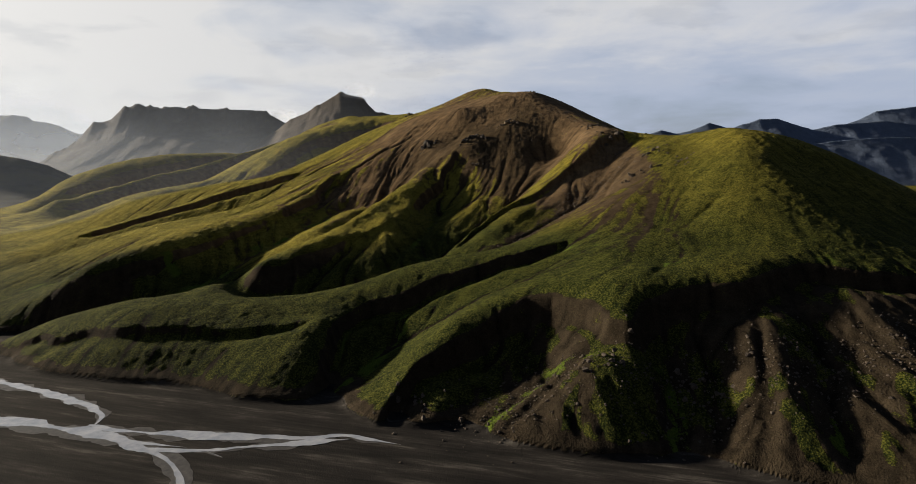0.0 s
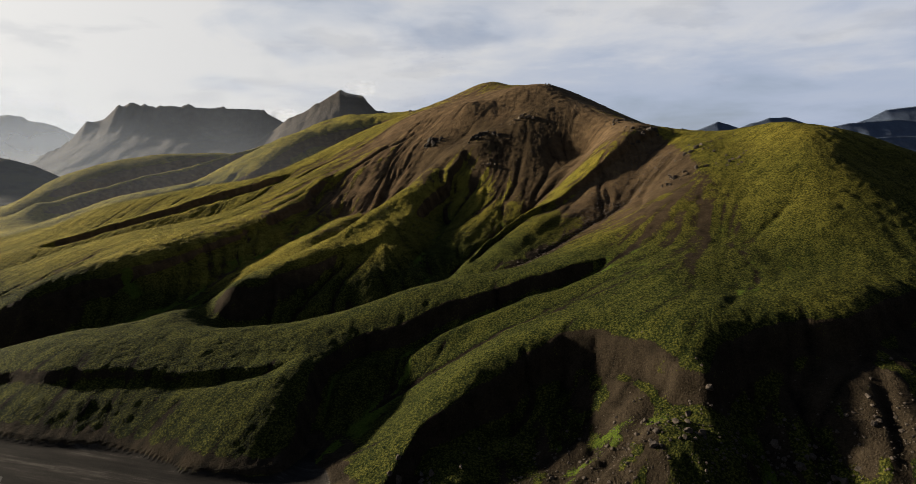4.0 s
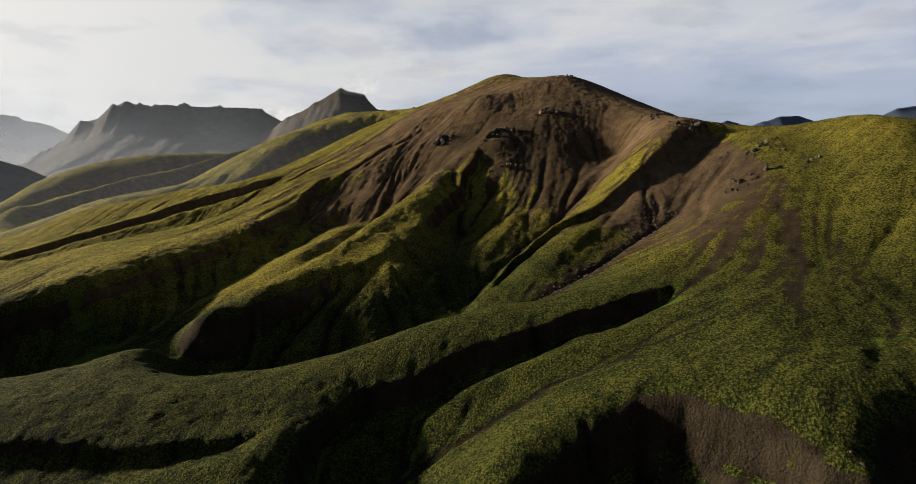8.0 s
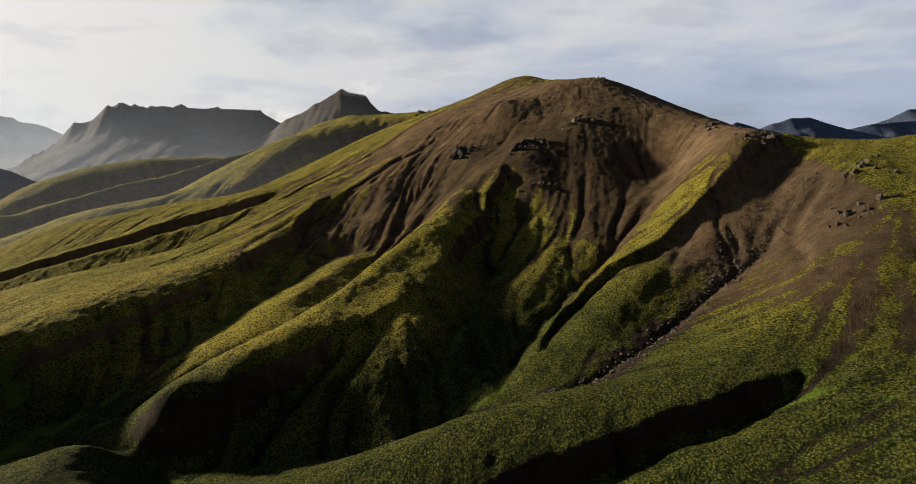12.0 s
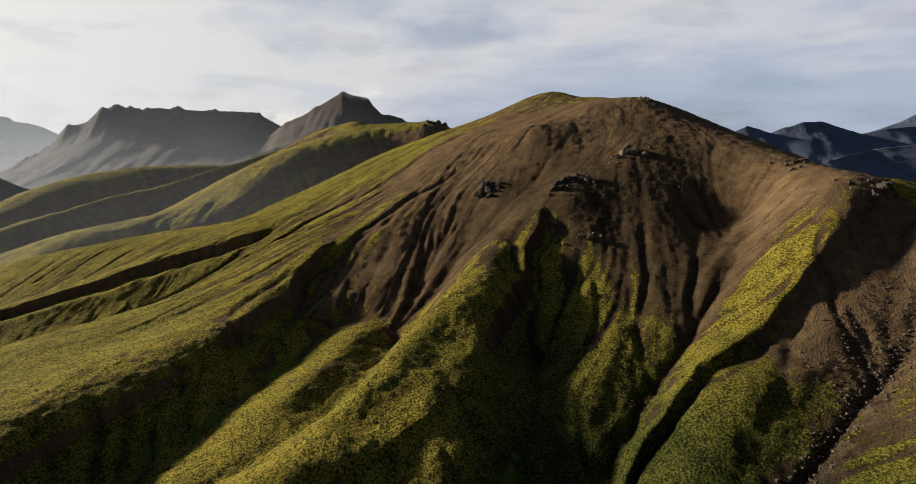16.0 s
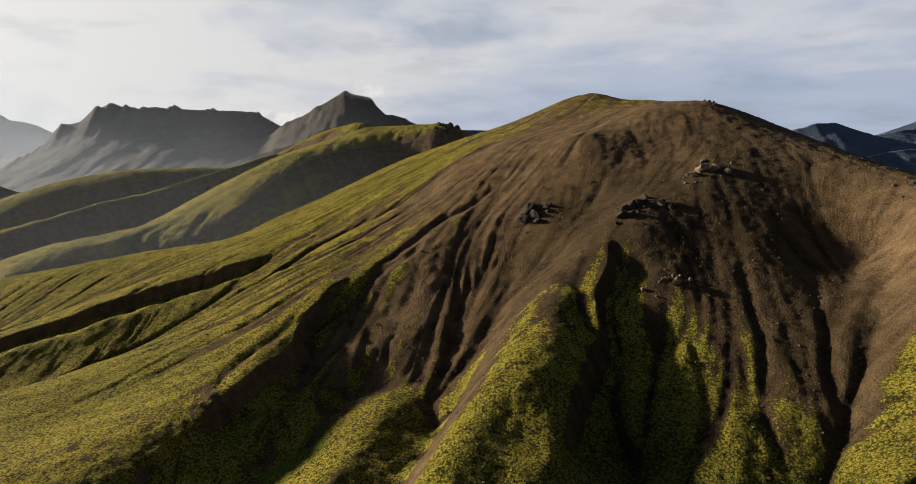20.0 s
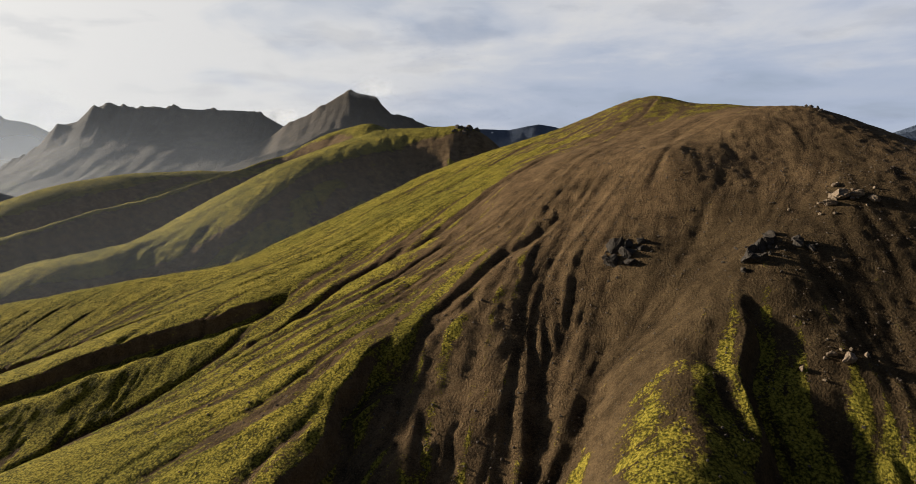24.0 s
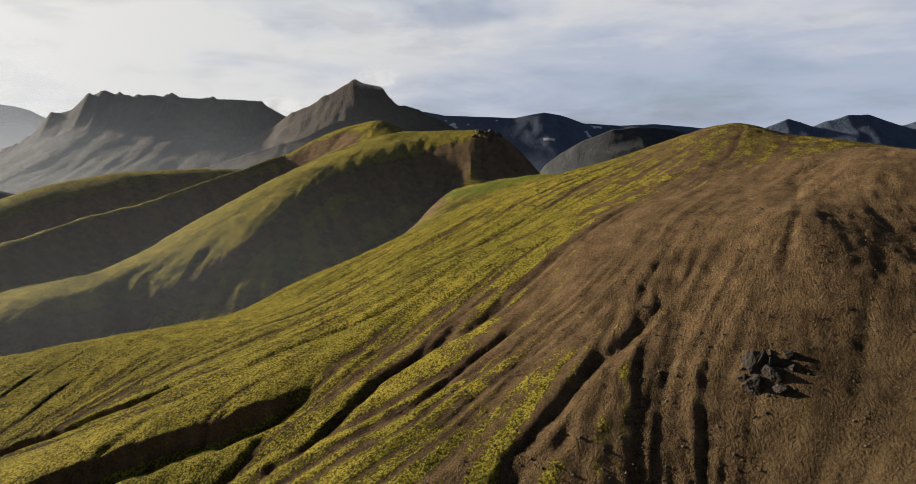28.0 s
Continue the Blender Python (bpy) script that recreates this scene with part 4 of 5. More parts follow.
def cover_masks(x, y, z):
    """Where moss, lush grass and river gravel lie, and where shade is put in colour."""
    gx, gy = np.gradient(blur(RELIEF, 3), 1.0)
    near = inside(x, y, CX, CY, 25)
    slope = bilinear(np.hypot(gx, gy), CX, CY, x, y) * near
    water = bilinear(WATER, CX, CY, x, y) * near
    around = np.degrees(np.arctan2(x - 45, 625 - y))
    low = np.interp(around, [-180, -148, -123, -98, -88, -81, -77, -72, -65, -58, -52, -46, -39, -30, -26, -20, -13, -8, 8, 18, 30, 45, 60, 80, 180], [175, 160, 153, 140, 134, 116, 102, 96, 92, 94, 82, 68, 60, 64, 75, 82, 80, 68, 60, 84, 107, 113, 104, 110, 400])
    trail = bilinear(TRAIL, CX, CY, x, y) * near + bilinear(MIDTRAIL, MX, MY, x, y) * (1 - near)
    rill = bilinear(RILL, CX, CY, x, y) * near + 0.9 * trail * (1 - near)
    streak = 36 * (fbm(around / 5.0, np.hypot(x - 45, y - 625) / 60, 4, 31, 0.6) - 0.5) + 14 * trail + 7 * rill
    scree = step(z + streak - low, -30, 30)
    scree = np.maximum(scree * (1 - 0.25 * step(z, 143, 152)), 0.50 * step(z, 128, 146) * step(x, -60, -10)) * (1 - step(y, 690, 740))
    scree *= 1 - step(x, 112, 128) * (1 - step(y, 455, 480))
    scree *= 1 - 0.75 * step(rill, 0.7, 1.5) * step(z + 14 * (fbm(x / 16, y / 16, 3, 88) - 0.5), 112, 128) * (1 - step(x, 55, 85))
    # the lit spur below the rocky knob keeps its moss
    spur = step(np.interp(x, [0, 29, 49, 65, 85, 99, 113], [386, 413, 432, 447, 456, 460, 463]) + 10 * (fbm(x / 12, y / 12, 3, 58) - 0.5) - y, 0, 8) * step(y - np.interp(x, [8, 28, 51, 72, 96, 113], [376, 397, 405, 422, 440, 452]), -5, 0) * (1 - step(x, 106, 114)) * step(x, 0, 10)
    scree *= 1 - spur * np.clip(0.72 - 0.12 * trail - 0.10 * rill - 0.35 * step(z, 88, 104), 0, 0.9)
    steep = step(slope, 0.85, 1.25)
    wet = step(water, 5.6, 8.0) * step(slope, 0.12, 0.3)
    mx, my = np.gradient(blur(MIDWORN, 1), 4.0)
    back = 1 - near
    steep = steep + back * step(bilinear(np.hypot(mx, my), MX, MY, x, y), 0.48, 0.72) * step(y, 640, 760)
    rim = np.interp(x, [20, 37, 56, 63, 88, 145, 240], [256, 252, 222, 218, 234, 254, 240])
    bluff = step(x, 0, 30) * (1 - step(y - rim, -8, -1)) * step(fbm(x / 13, y / 30, 4, 61) - 0.05 * trail, 0.37, 0.53) * near
    debris = 0.9 * (1 - step(np.abs(y - np.interp(x, [-60, -36, -13, 23, 64, 84, 112], [328, 325, 329, 345, 378, 392, 418])), 3, 11)) * step(x, -70, -40) * (1 - step(x, 112, 122))
    flank = step(x, 40, 70) * (1 - step(x, 108, 124)) * step(y, 378, 395) * (1 - step(y - (x - 51) * 0.75 - 405, -9, -2)) * (y < 450)
    scree = np.clip(scree + bluff + debris * step(fbm(x / 8, y / 8, 3, 66), 0.35, 0.55) + 0.9 * flank, 0, 1)
    bank = step(z, 0.8, 1.6) * (1 - step(z + 3 * (fbm(x / 7, y / 7, 3, 68) - 0.5), 3.0, 5.5)) * (1 - step(y, 310, 340)) * near
    scree = np.maximum(scree, 0.9 * (1 - step(np.hypot((x + 45) / 55, (y - 1010) / 38), 0.7, 1.1)))
    scree = np.maximum(np.minimum(scree, 0.82 + 0.06 * np.clip(trail, -1, 1)), 0.95 * bank)
    moss = 1 - np.clip(scree + 0.75 * steep + 0.55 * wet, 0, 1)
    plain = 1 - step(z + 1.2 * (fbm(x / 9, y / 9, 3, 77) - 0.5), 0.9, 2.0)
    plain *= 1 - step(y, 480, 620)
    lush = step(water, 4.8, 6.5) * step(fbm(x / 22, y / 22, 3, 55), 0.50, 0.62) * (1 - step(slope, 0.5, 0.9)) * (1 - step(z, 40, 75))
    for path, wide in GREENS:
        lush = np.maximum(lush, 0.75 * (1 - step(to_line(x, y, path) + 9 * (fbm(x / 7, y / 7, 3, 57) - 0.5), wide * 0.1, wide * 1.5)))
    # bright sunlit moss against dim clouded ground, put in as colour by place
    lit_gold = step(z + 30 * (fbm(x / 60, y / 60, 3, 83) - 0.5) + 22 * step(y, 430, 520) + 34 * step(y, 640, 780) + 34 * (1 - step(x, -70, -10)) * step(y, 330, 380), 42, 76)
    # the dome is dimmed in colour, in place of cloud shade on it
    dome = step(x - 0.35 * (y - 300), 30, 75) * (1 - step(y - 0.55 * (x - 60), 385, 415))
    lit_gold *= 1 - 0.66 * dome * (1 - 0.5 * step(z, 85, 105))
    lit_gold = np.maximum(lit_gold, 0.6 * spur * step(x, 20, 60) * step(z, 66, 92))
    moss = np.maximum(moss, lush * 0.9)
    # ragged-edged mask for the shade painted low on the face
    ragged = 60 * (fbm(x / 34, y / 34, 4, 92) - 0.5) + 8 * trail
    face_shade = (1 - step(y + ragged - 0.35 * x, 525, 565)) * step(x + 0.5 * ragged + 0.35 * (540 - y), -48, -18) * (1 - step(x, 45, 95)) * step(y, 400, 450)
    return moss, lush, plain, lit_gold, 0.5 + 0.16 * rill, 0.5 + 0.16 * trail, bilinear(CUT, CX, CY, x, y) * near + bilinear(MIDCUT, MX, MY, x, y) * (1 - near), face_shade


def build_ground():
    xs = graded(-4200, 4200, -330, 235, 0.85, 1.027)
    ys = graded(-1500, 4600, 160, 700, 0.85, 1.011)
    X, Y = np.meshgrid(xs, ys, indexing="ij")
    Z = ground_height(X, Y)
    moss, lush, plain, lit_gold, rill, trail, cut, face_shade = cover_masks(X, Y, Z)
    Z = Z + fine_relief(X, Y, Z)
    nx, ny = X.shape
    co = np.stack([X, Y, Z], -1).reshape(-1, 3).astype(np.float32)
    i, j = np.meshgrid(np.arange(nx - 1), np.arange(ny - 1), indexing="ij")
    a = (i * ny + j).ravel()
    faces = np.stack([a, a + ny, a + ny + 1, a + 1], -1).astype(np.int32)
    me = bpy.data.meshes.new("ground")
    me.vertices.add(len(co))
    me.vertices.foreach_set("co", co.ravel())
    me.loops.add(faces.size)
    me.loops.foreach_set("vertex_index", faces.ravel())
    me.polygons.add(len(faces))
    me.polygons.foreach_set("loop_start", np.arange(0, faces.size, 4, dtype=np.int32))
    me.polygons.foreach_set("use_smooth", np.ones(len(faces), bool))
    me.update(calc_edges=True)
    att = me.color_attributes.new("cover", "FLOAT_COLOR", "POINT")
    att.data.foreach_set("color", np.stack([moss.ravel(), lush.ravel(), plain.ravel(), lit_gold.ravel()], -1).ravel().astype(np.float32))
    # rill, trail and cut depths; alpha dims the face's colour like shade
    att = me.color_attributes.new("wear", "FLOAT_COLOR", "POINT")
    att.data.foreach_set("color", np.stack([rill.ravel(), trail.ravel(), cut.ravel(), face_shade.ravel()], -1).ravel().astype(np.float32))
    me.materials.append(GROUND)
    return tagged(new("ground", me), "mossy volcanic hills and dark river plain", "ground", kind="structure")


ground = build_ground()

# ---------------------------------------------------------------- far mountains


def rock_material(name, dark, pale, green, scale=0.02, moss_from=0.62):
    m, tree, bsdf = material(name, 0.95)
    pos = tree.nodes.new("ShaderNodeTexCoord").outputs["Object"]
    a = noise_node(tree, scale, 7, 0.65, pos)
    b = noise_node(tree, scale * 6, 5, 0.65, pos, (1, 1, 0.25))
    c = noise_node(tree, scale * 26, 4, 0.7, pos, (1, 1, 0.35))
    col = ramp_node(tree, blend3(tree, (a, 0.40), (b, 0.32), (c, 0.28)), [(0.36, tuple(0.7 * v for v in dark)), (0.50, dark), (0.62, pale)])
    geo = tree.nodes.new("ShaderNodeNewGeometry")
    sep = tree.nodes.new("ShaderNodeSeparateXYZ")
    tree.links.new(geo.outputs["Normal"], sep.inputs[0])
    flat = calc(tree, "ADD", sep.outputs[2], calc(tree, "MULTIPLY", calc(tree, "SUBTRACT", a, 0.5), 0.8))
    col = mix_node(tree, smooth_node(tree, flat, moss_from, moss_from + 0.16), col, green)
    tree.links.new(col, bsdf.inputs["Base Color"])
    bump_node(tree, bsdf, blend3(tree, (b, 0.7), (c, 0.5)), 9.0, 0.8)
    return m


FAR_ROCK = rock_material("hazy_grey_lava_rock", (0.085, 0.085, 0.088), (0.13, 0.128, 0.125), (0.10, 0.105, 0.085), 0.006, 0.92)
LAVA_ROCK = rock_material("dark_grey_lava_rock", (0.062, 0.060, 0.062), (0.095, 0.090, 0.088), (0.070, 0.075, 0.055), 0.008, 0.94)
PEAK_ROCK = rock_material("brown_grey_rhyolite", (0.060, 0.050, 0.042), (0.098, 0.081, 0.064), (0.075, 0.073, 0.045), 0.008, 0.90)
# the blue of distant haze is mixed into this rock's base colour
HAZE_BLUE_ROCK = rock_material("rock_coloured_haze_blue", (0.10, 0.135, 0.21), (0.14, 0.18, 0.26), (0.12, 0.155, 0.20), 0.006, 0.94)
HILL_ROCK = rock_material("dark_mossy_rock", (0.065, 0.072, 0.082), (0.11, 0.115, 0.122), (0.08, 0.09, 0.085), 0.010, 0.92)
SNOW, snow_tree, snow_bsdf = material("old_snow", 0.6)
snow_tree.links.new(ramp_node(snow_tree, noise_node(snow_tree, 0.05, 4), [(0.3, (0.62, 0.66, 0.72)), (0.7, (0.82, 0.84, 0.87))]), snow_bsdf.inputs["Base Color"])


def heightfield(name, xs, Y, Z, mat, parent=None, mask=None, lift=0.0):
    nx, ny = Z.shape
    X = xs if xs.shape == Z.shape else np.repeat(xs[:, None], ny, 1)
    co = np.stack([X, Y, Z + lift], -1).reshape(-1, 3)
    i, j = np.meshgrid(np.arange(nx - 1), np.arange(ny - 1), indexing="ij")
    a = (i * ny + j)[mask[:-1, :-1]] if mask is not None else (i * ny + j).ravel()
    faces = np.stack([a, a + ny, a + ny + 1, a + 1], -1)
    if mask is not None:
        used, inv = np.unique(faces, return_inverse=True)
        co, faces = co[used], inv.reshape(faces.shape)
    me = bpy.data.meshes.new(name)
    me.from_pydata(co.tolist(), [], faces.tolist())
    me.polygons.foreach_set("use_smooth", np.ones(len(faces), bool))
    me.materials.append(mat)
    ob = new(name, me)
    ob.parent = parent
    return ob


def mountain(name, label, crest, mat, front, back, foot=-12.0, crag=10.0, seed=0, gap=9.0, snow=0.0, buttress=0.12, concave=1.08, slant=0.0, outcrop=0.0, cliff=0.0):
    """A range whose crest runs through the given places; buttresses and gullies run down its front."""
    crest = np.array(crest, float)
    run = np.r_[0, np.cumsum(np.hypot(np.diff(crest[:, 0]), np.diff(crest[:, 1])))]
    s = np.arange(0, run[-1], gap)
    cx, cy, cz = (np.interp(s, run, crest[:, k]) for k in range(3))
    cz = cz + outcrop * np.maximum(fbm(s / 26, s * 0, 3, seed + 3) - 0.52, 0) * 2.2 + crag * 0.25 * (fbm(s / 40, s * 0, 3, seed + 4) - 0.5)
    v = np.r_[-np.linspace(1, 0, 42) ** 1.25, (np.linspace(0, 1, 18) ** 1.3)[1:]]
    out = np.where(v < 0, v * front, v * back)
    S, V = np.meshgrid(s, v, indexing="ij")
    X = cx[:, None] + slant * out[None]
    Yp = cy[:, None] + out[None] + 0 * S
    fall = np.clip(np.abs(V), 0, 1)
    body = 1 - cliff * step(fall, 0.0, 0.13) - (1 - cliff) * fall ** (1 / concave)
    ribs = np.abs(fbm(S / 150 + 0.25 * fbm(V * 3, S / 200, 2, seed + 8), V * 1.1, 4, seed) - 0.5) * 2
    ribs2 = np.abs(fbm(S / 46, V * 2.2, 3, seed + 20) - 0.5) * 2
    even = cz.copy()
    for _ in range(int(900 / gap)):
        even[1:-1] = (even[:-2] + 2 * even[1:-1] + even[2:]) / 4
    tall = (even[:, None] - foot)
    Z = foot + tall * body
    Z = Z - tall * 0.30 * buttress * (1 - ribs) * np.sin(np.pi * np.clip(fall, 0, 1)) - tall * 0.10 * buttress * (1 - ribs2) * np.sin(np.pi * fall ** 0.6)
    Z = Z - cliff * tall * 0.5 * ribs2 * np.exp(-((fall - 0.09) / 0.06) ** 2)
    Z = Z + crag * (fbm(X / 55, Yp / 55, 4, seed + 11) - 0.5) * np.clip(fall * 8, 0, 1) * (1 - fall)
    Z = Z + (cz - even)[:, None] * np.exp(-fall * 14)
    ends = np.minimum(step(s, 0, 60), step(s[-1] - s, 0, 60))[:, None]
    Z = foot + (Z - foot) * (0.25 + 0.75 * ends)
    ob = tagged(heightfield(name, X, Yp, Z, mat), label, "mountain")
    if snow:
        field = fbm(S / 70, V * 5.0, 3, seed + 31)
        m = (field > 1 - snow) & (fall > 0.04) & (fall < 0.5) & (V < 0)
        heightfield("snow_patch", X, Yp, Z, SNOW, ob, m, 1.5)["label"] = "white streaks of old snow"
    return ob


mountain("far_range", "hazy grey table mountain range far behind the river", [(-3300, 3300, 250), (-2535, 3300, 322), (-2356, 3300, 313), (-2221, 3300, 307), (-2193, 3300, 284), (-2119, 3300, 276), (-2060, 3300, 260), (-1973, 3300, 221), (-1913, 3300, 215), (-1764, 3300, 186), (-1500, 3300, 120)], FAR_ROCK, 1050, 600, seed=300, buttress=0.04, crag=6, concave=1.0, gap=14, outcrop=8)
mountain("table_mountain", "grey lava table mountain with jagged crest", [(-1560, 2140, 20), (-1450, 2145, 62), (-1350, 2150, 112), (-1288, 2150, 145), (-1250, 2150, 184), (-1223, 2150, 214), (-1194, 2150, 213), (-1164, 2150, 221), (-1133, 2150, 249), (-1078, 2150, 270), (-1044, 2150, 258), (-1020, 2150, 263), (-995, 2150, 253), (-946, 2150, 265), (-897, 2150, 258), (-751, 2150, 254), (-692, 2150, 252), (-634, 2150, 240), (-586, 2150, 214), (-519, 2150, 185), (-400, 2150, 150)], LAVA_ROCK, 640, 500, seed=320, gap=5, outcrop=13, concave=1.35, buttress=0.20, crag=13, cliff=0.10)
mountain("cone_peak", "steep brown rhyolite peak with a craggy top", [(-800, 2080, 60), (-680, 2060, 120), (-579, 2040, 181), (-530, 2020, 212), (-485, 2020, 231), (-429, 2020, 262), (-383, 2020, 288), (-366, 2020, 297), (-340, 2022, 290), (-318, 2022, 287), (-296, 2022, 280), (-284, 2022, 262), (-259, 2022, 237), (-200, 2022, 222), (-140, 2022, 197), (-81, 2022, 155), (0, 2030, 90), (70, 2040, 40)], PEAK_ROCK, 470, 400, seed=341, gap=5, outcrop=6, concave=1.0, buttress=0.34, crag=20)
mountain("peak_spur", "brown rhyolite spur running down from the craggy peak", [(-791, 1680, 13), (-721, 1690, 52), (-651, 1700, 83), (-585, 1720, 105), (-517, 1740, 128), (-440, 1760, 152), (-370, 1790, 188), (-291, 1820, 200), (-189, 1840, 196)], PEAK_ROCK, 330, 260, foot=-10, seed=351, gap=5, outcrop=3, buttress=0.40, crag=12)
mountain("left_hill", "dark rounded hill beyond the river plain", [(-2000, 1560, 120), (-1700, 1540, 150), (-1241, 1500, 134), (-1160, 1500, 117), (-1080, 1500, 99), (-1025, 1500, 90), (-971, 1500, 76), (-931, 1500, 58), (-879, 1500, 27), (-800, 1500, 0)], HILL_ROCK, 430, 300, foot=-6, buttress=0.06, crag=5, seed=360, gap=8, concave=1.0)
mountain("right_range", "dark haze-blue mountain range with rounded tops", [(560, 2550, 110), (713, 2550, 172), (809, 2550, 204), (870, 2550, 190), (923, 2550, 200), (1000, 2550, 232), (1049, 2550, 221), (1085, 2550, 208), (1131, 2550, 226), (1200, 2550, 246), (1269, 2550, 250), (1317, 2550, 235), (1412, 2550, 205), (1500, 2550, 225), (1700, 2550, 240), (2000, 2550, 200)], HAZE_BLUE_ROCK, 390, 500, seed=380, gap=8, crag=16)
mountain("right_foothill", "dark low foothills before the snow mountain", [(900, 2150, 40), (1100, 2200, 110), (1298, 2300, 146), (1402, 2300, 158), (1506, 2300, 166), (1650, 2300, 166), (1900, 2300, 140)], HAZE_BLUE_ROCK, 290, 300, seed=400, gap=10, crag=14)
mountain("snow_mountain", "haze-blue mountain with streaks of old snow", [(1500, 3300, 150), (1700, 3300, 200), (1828, 3300, 221), (1917, 3300, 239), (2063, 3300, 290), (2150, 3300, 334), (2352, 3300, 357), (2599, 3300, 349), (3000, 3300, 320)], HAZE_BLUE_ROCK, 560, 500, seed=420, gap=10, snow=0.33)
mountain("cloudy_mountain", "deep haze-blue mountain under cloud with snow streaks", [(-700, 3900, 300), (-413, 3900, 314), (-190, 3900, 278), (33, 3900, 272), (193, 3900, 269), (352, 3900, 300), (448, 3900, 286), (577, 3900, 244), (769, 3900, 234), (960, 3900, 245), (1185, 3900, 229), (1500, 3900, 200)], HAZE_BLUE_ROCK, 500, 500, seed=440, gap=12, snow=0.24)
mountain("valley_hill", "dark mossy hill in the valley behind the mountain", [(100, 2300, 40), (152, 2300, 76), (203, 2300, 115), (272, 2300, 154), (357, 2300, 186), (426, 2300, 195), (531, 2300, 188), (619, 2300, 168), (760, 2300, 120), (900, 2300, 60)], HILL_ROCK, 310, 300, seed=460, gap=7, crag=18)

# ---------------------------------------------------------------- haze sheets and clouds


def haze_sheet_material(name, density, z_lo, z_hi, x_lo, x_hi, patch=0.003):
    """A mostly clear sheet in place of aerial haze; it scatters a little light, thinning upwards and towards one side.
    """
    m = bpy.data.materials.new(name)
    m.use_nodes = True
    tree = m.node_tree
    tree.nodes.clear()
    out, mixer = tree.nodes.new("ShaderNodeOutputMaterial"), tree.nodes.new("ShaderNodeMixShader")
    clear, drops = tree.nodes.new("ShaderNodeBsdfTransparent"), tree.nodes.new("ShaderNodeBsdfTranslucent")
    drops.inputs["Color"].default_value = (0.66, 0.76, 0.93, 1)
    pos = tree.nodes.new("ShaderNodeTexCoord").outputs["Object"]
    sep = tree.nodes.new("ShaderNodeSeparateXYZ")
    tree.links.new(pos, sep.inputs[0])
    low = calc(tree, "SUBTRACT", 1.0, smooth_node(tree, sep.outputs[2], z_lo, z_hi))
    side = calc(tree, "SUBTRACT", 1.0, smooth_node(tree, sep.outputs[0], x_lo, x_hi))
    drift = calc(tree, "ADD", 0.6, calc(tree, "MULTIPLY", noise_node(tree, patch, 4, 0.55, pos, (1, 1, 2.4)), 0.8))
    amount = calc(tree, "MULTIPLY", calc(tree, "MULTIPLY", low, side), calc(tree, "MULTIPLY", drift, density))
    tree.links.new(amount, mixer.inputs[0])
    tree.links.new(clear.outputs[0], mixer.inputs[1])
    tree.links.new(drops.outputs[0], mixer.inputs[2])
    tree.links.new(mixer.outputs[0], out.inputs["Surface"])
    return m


def haze_sheet(label, path, top, mat, seed):
    """A translucent sheet added in place of air haze, following a line through the valley and billowing gently."""
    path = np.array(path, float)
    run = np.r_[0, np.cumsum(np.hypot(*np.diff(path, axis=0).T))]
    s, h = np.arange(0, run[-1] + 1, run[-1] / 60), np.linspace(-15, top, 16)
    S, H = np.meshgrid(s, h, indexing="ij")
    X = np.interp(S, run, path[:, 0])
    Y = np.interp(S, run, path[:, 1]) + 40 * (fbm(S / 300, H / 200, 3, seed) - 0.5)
    return tagged(heightfield("aerial_haze_sheet", X, Y, H, mat), label, "mist", kind="stuff")


def cloud_puff(label, place, wide, tall, density, seed):
    """A torn scrap of cloud: three thin curved sheets, dense in the middle and ragged at the rim."""
    m = bpy.data.materials.new("torn_cloud")
    m.use_nodes = True
    tree = m.node_tree
    tree.nodes.clear()
    out, mixer = tree.nodes.new("ShaderNodeOutputMaterial"), tree.nodes.new("ShaderNodeMixShader")
    clear, drops = tree.nodes.new("ShaderNodeBsdfTransparent"), tree.nodes.new("ShaderNodeBsdfTranslucent")
    drops.inputs["Color"].default_value = (0.74, 0.80, 0.90, 1)
    pos = tree.nodes.new("ShaderNodeTexCoord").outputs["Object"]
    shape, dist = tree.nodes.new("ShaderNodeMapping"), tree.nodes.new("ShaderNodeVectorMath")
    shape.inputs["Scale"].default_value = (1 / wide, 0, 1 / tall)
    dist.operation = "LENGTH"
    tree.links.new(pos, shape.inputs[0]), tree.links.new(shape.outputs[0], dist.inputs[0])
    torn = noise_node(tree, 0.045, 5, 0.6, pos, (0.7, 1, 1.2))
    rim = blend3(tree, (dist.outputs["Value"], 1.0), (calc(tree, "SUBTRACT", torn, 0.5), 1.6))
    amount = calc(tree, "MULTIPLY", calc(tree, "SUBTRACT", 1.0, smooth_node(tree, rim, 0.1, 0.85)), density)
    tree.links.new(amount, mixer.inputs[0])
    tree.links.new(clear.outputs[0], mixer.inputs[1]), tree.links.new(drops.outputs[0], mixer.inputs[2])
    tree.links.new(mixer.outputs[0], out.inputs["Surface"])
    base = tagged(new("cloud_scrap"), label, "cloud", kind="stuff")
    base.location = place
    X, Z = np.meshgrid(np.linspace(-1.3 * wide, 1.3 * wide, 25), np.linspace(-1.3 * tall, 1.3 * tall, 17), indexing="ij")
    for k in range(3):
        Y = 14 * k + 16 * (fbm(X / 40, Z / 40, 3, seed + k) - 0.5) + 0.10 * np.hypot(X, Z)
        heightfield("cloud_sheet", X, Y, Z, m, base)


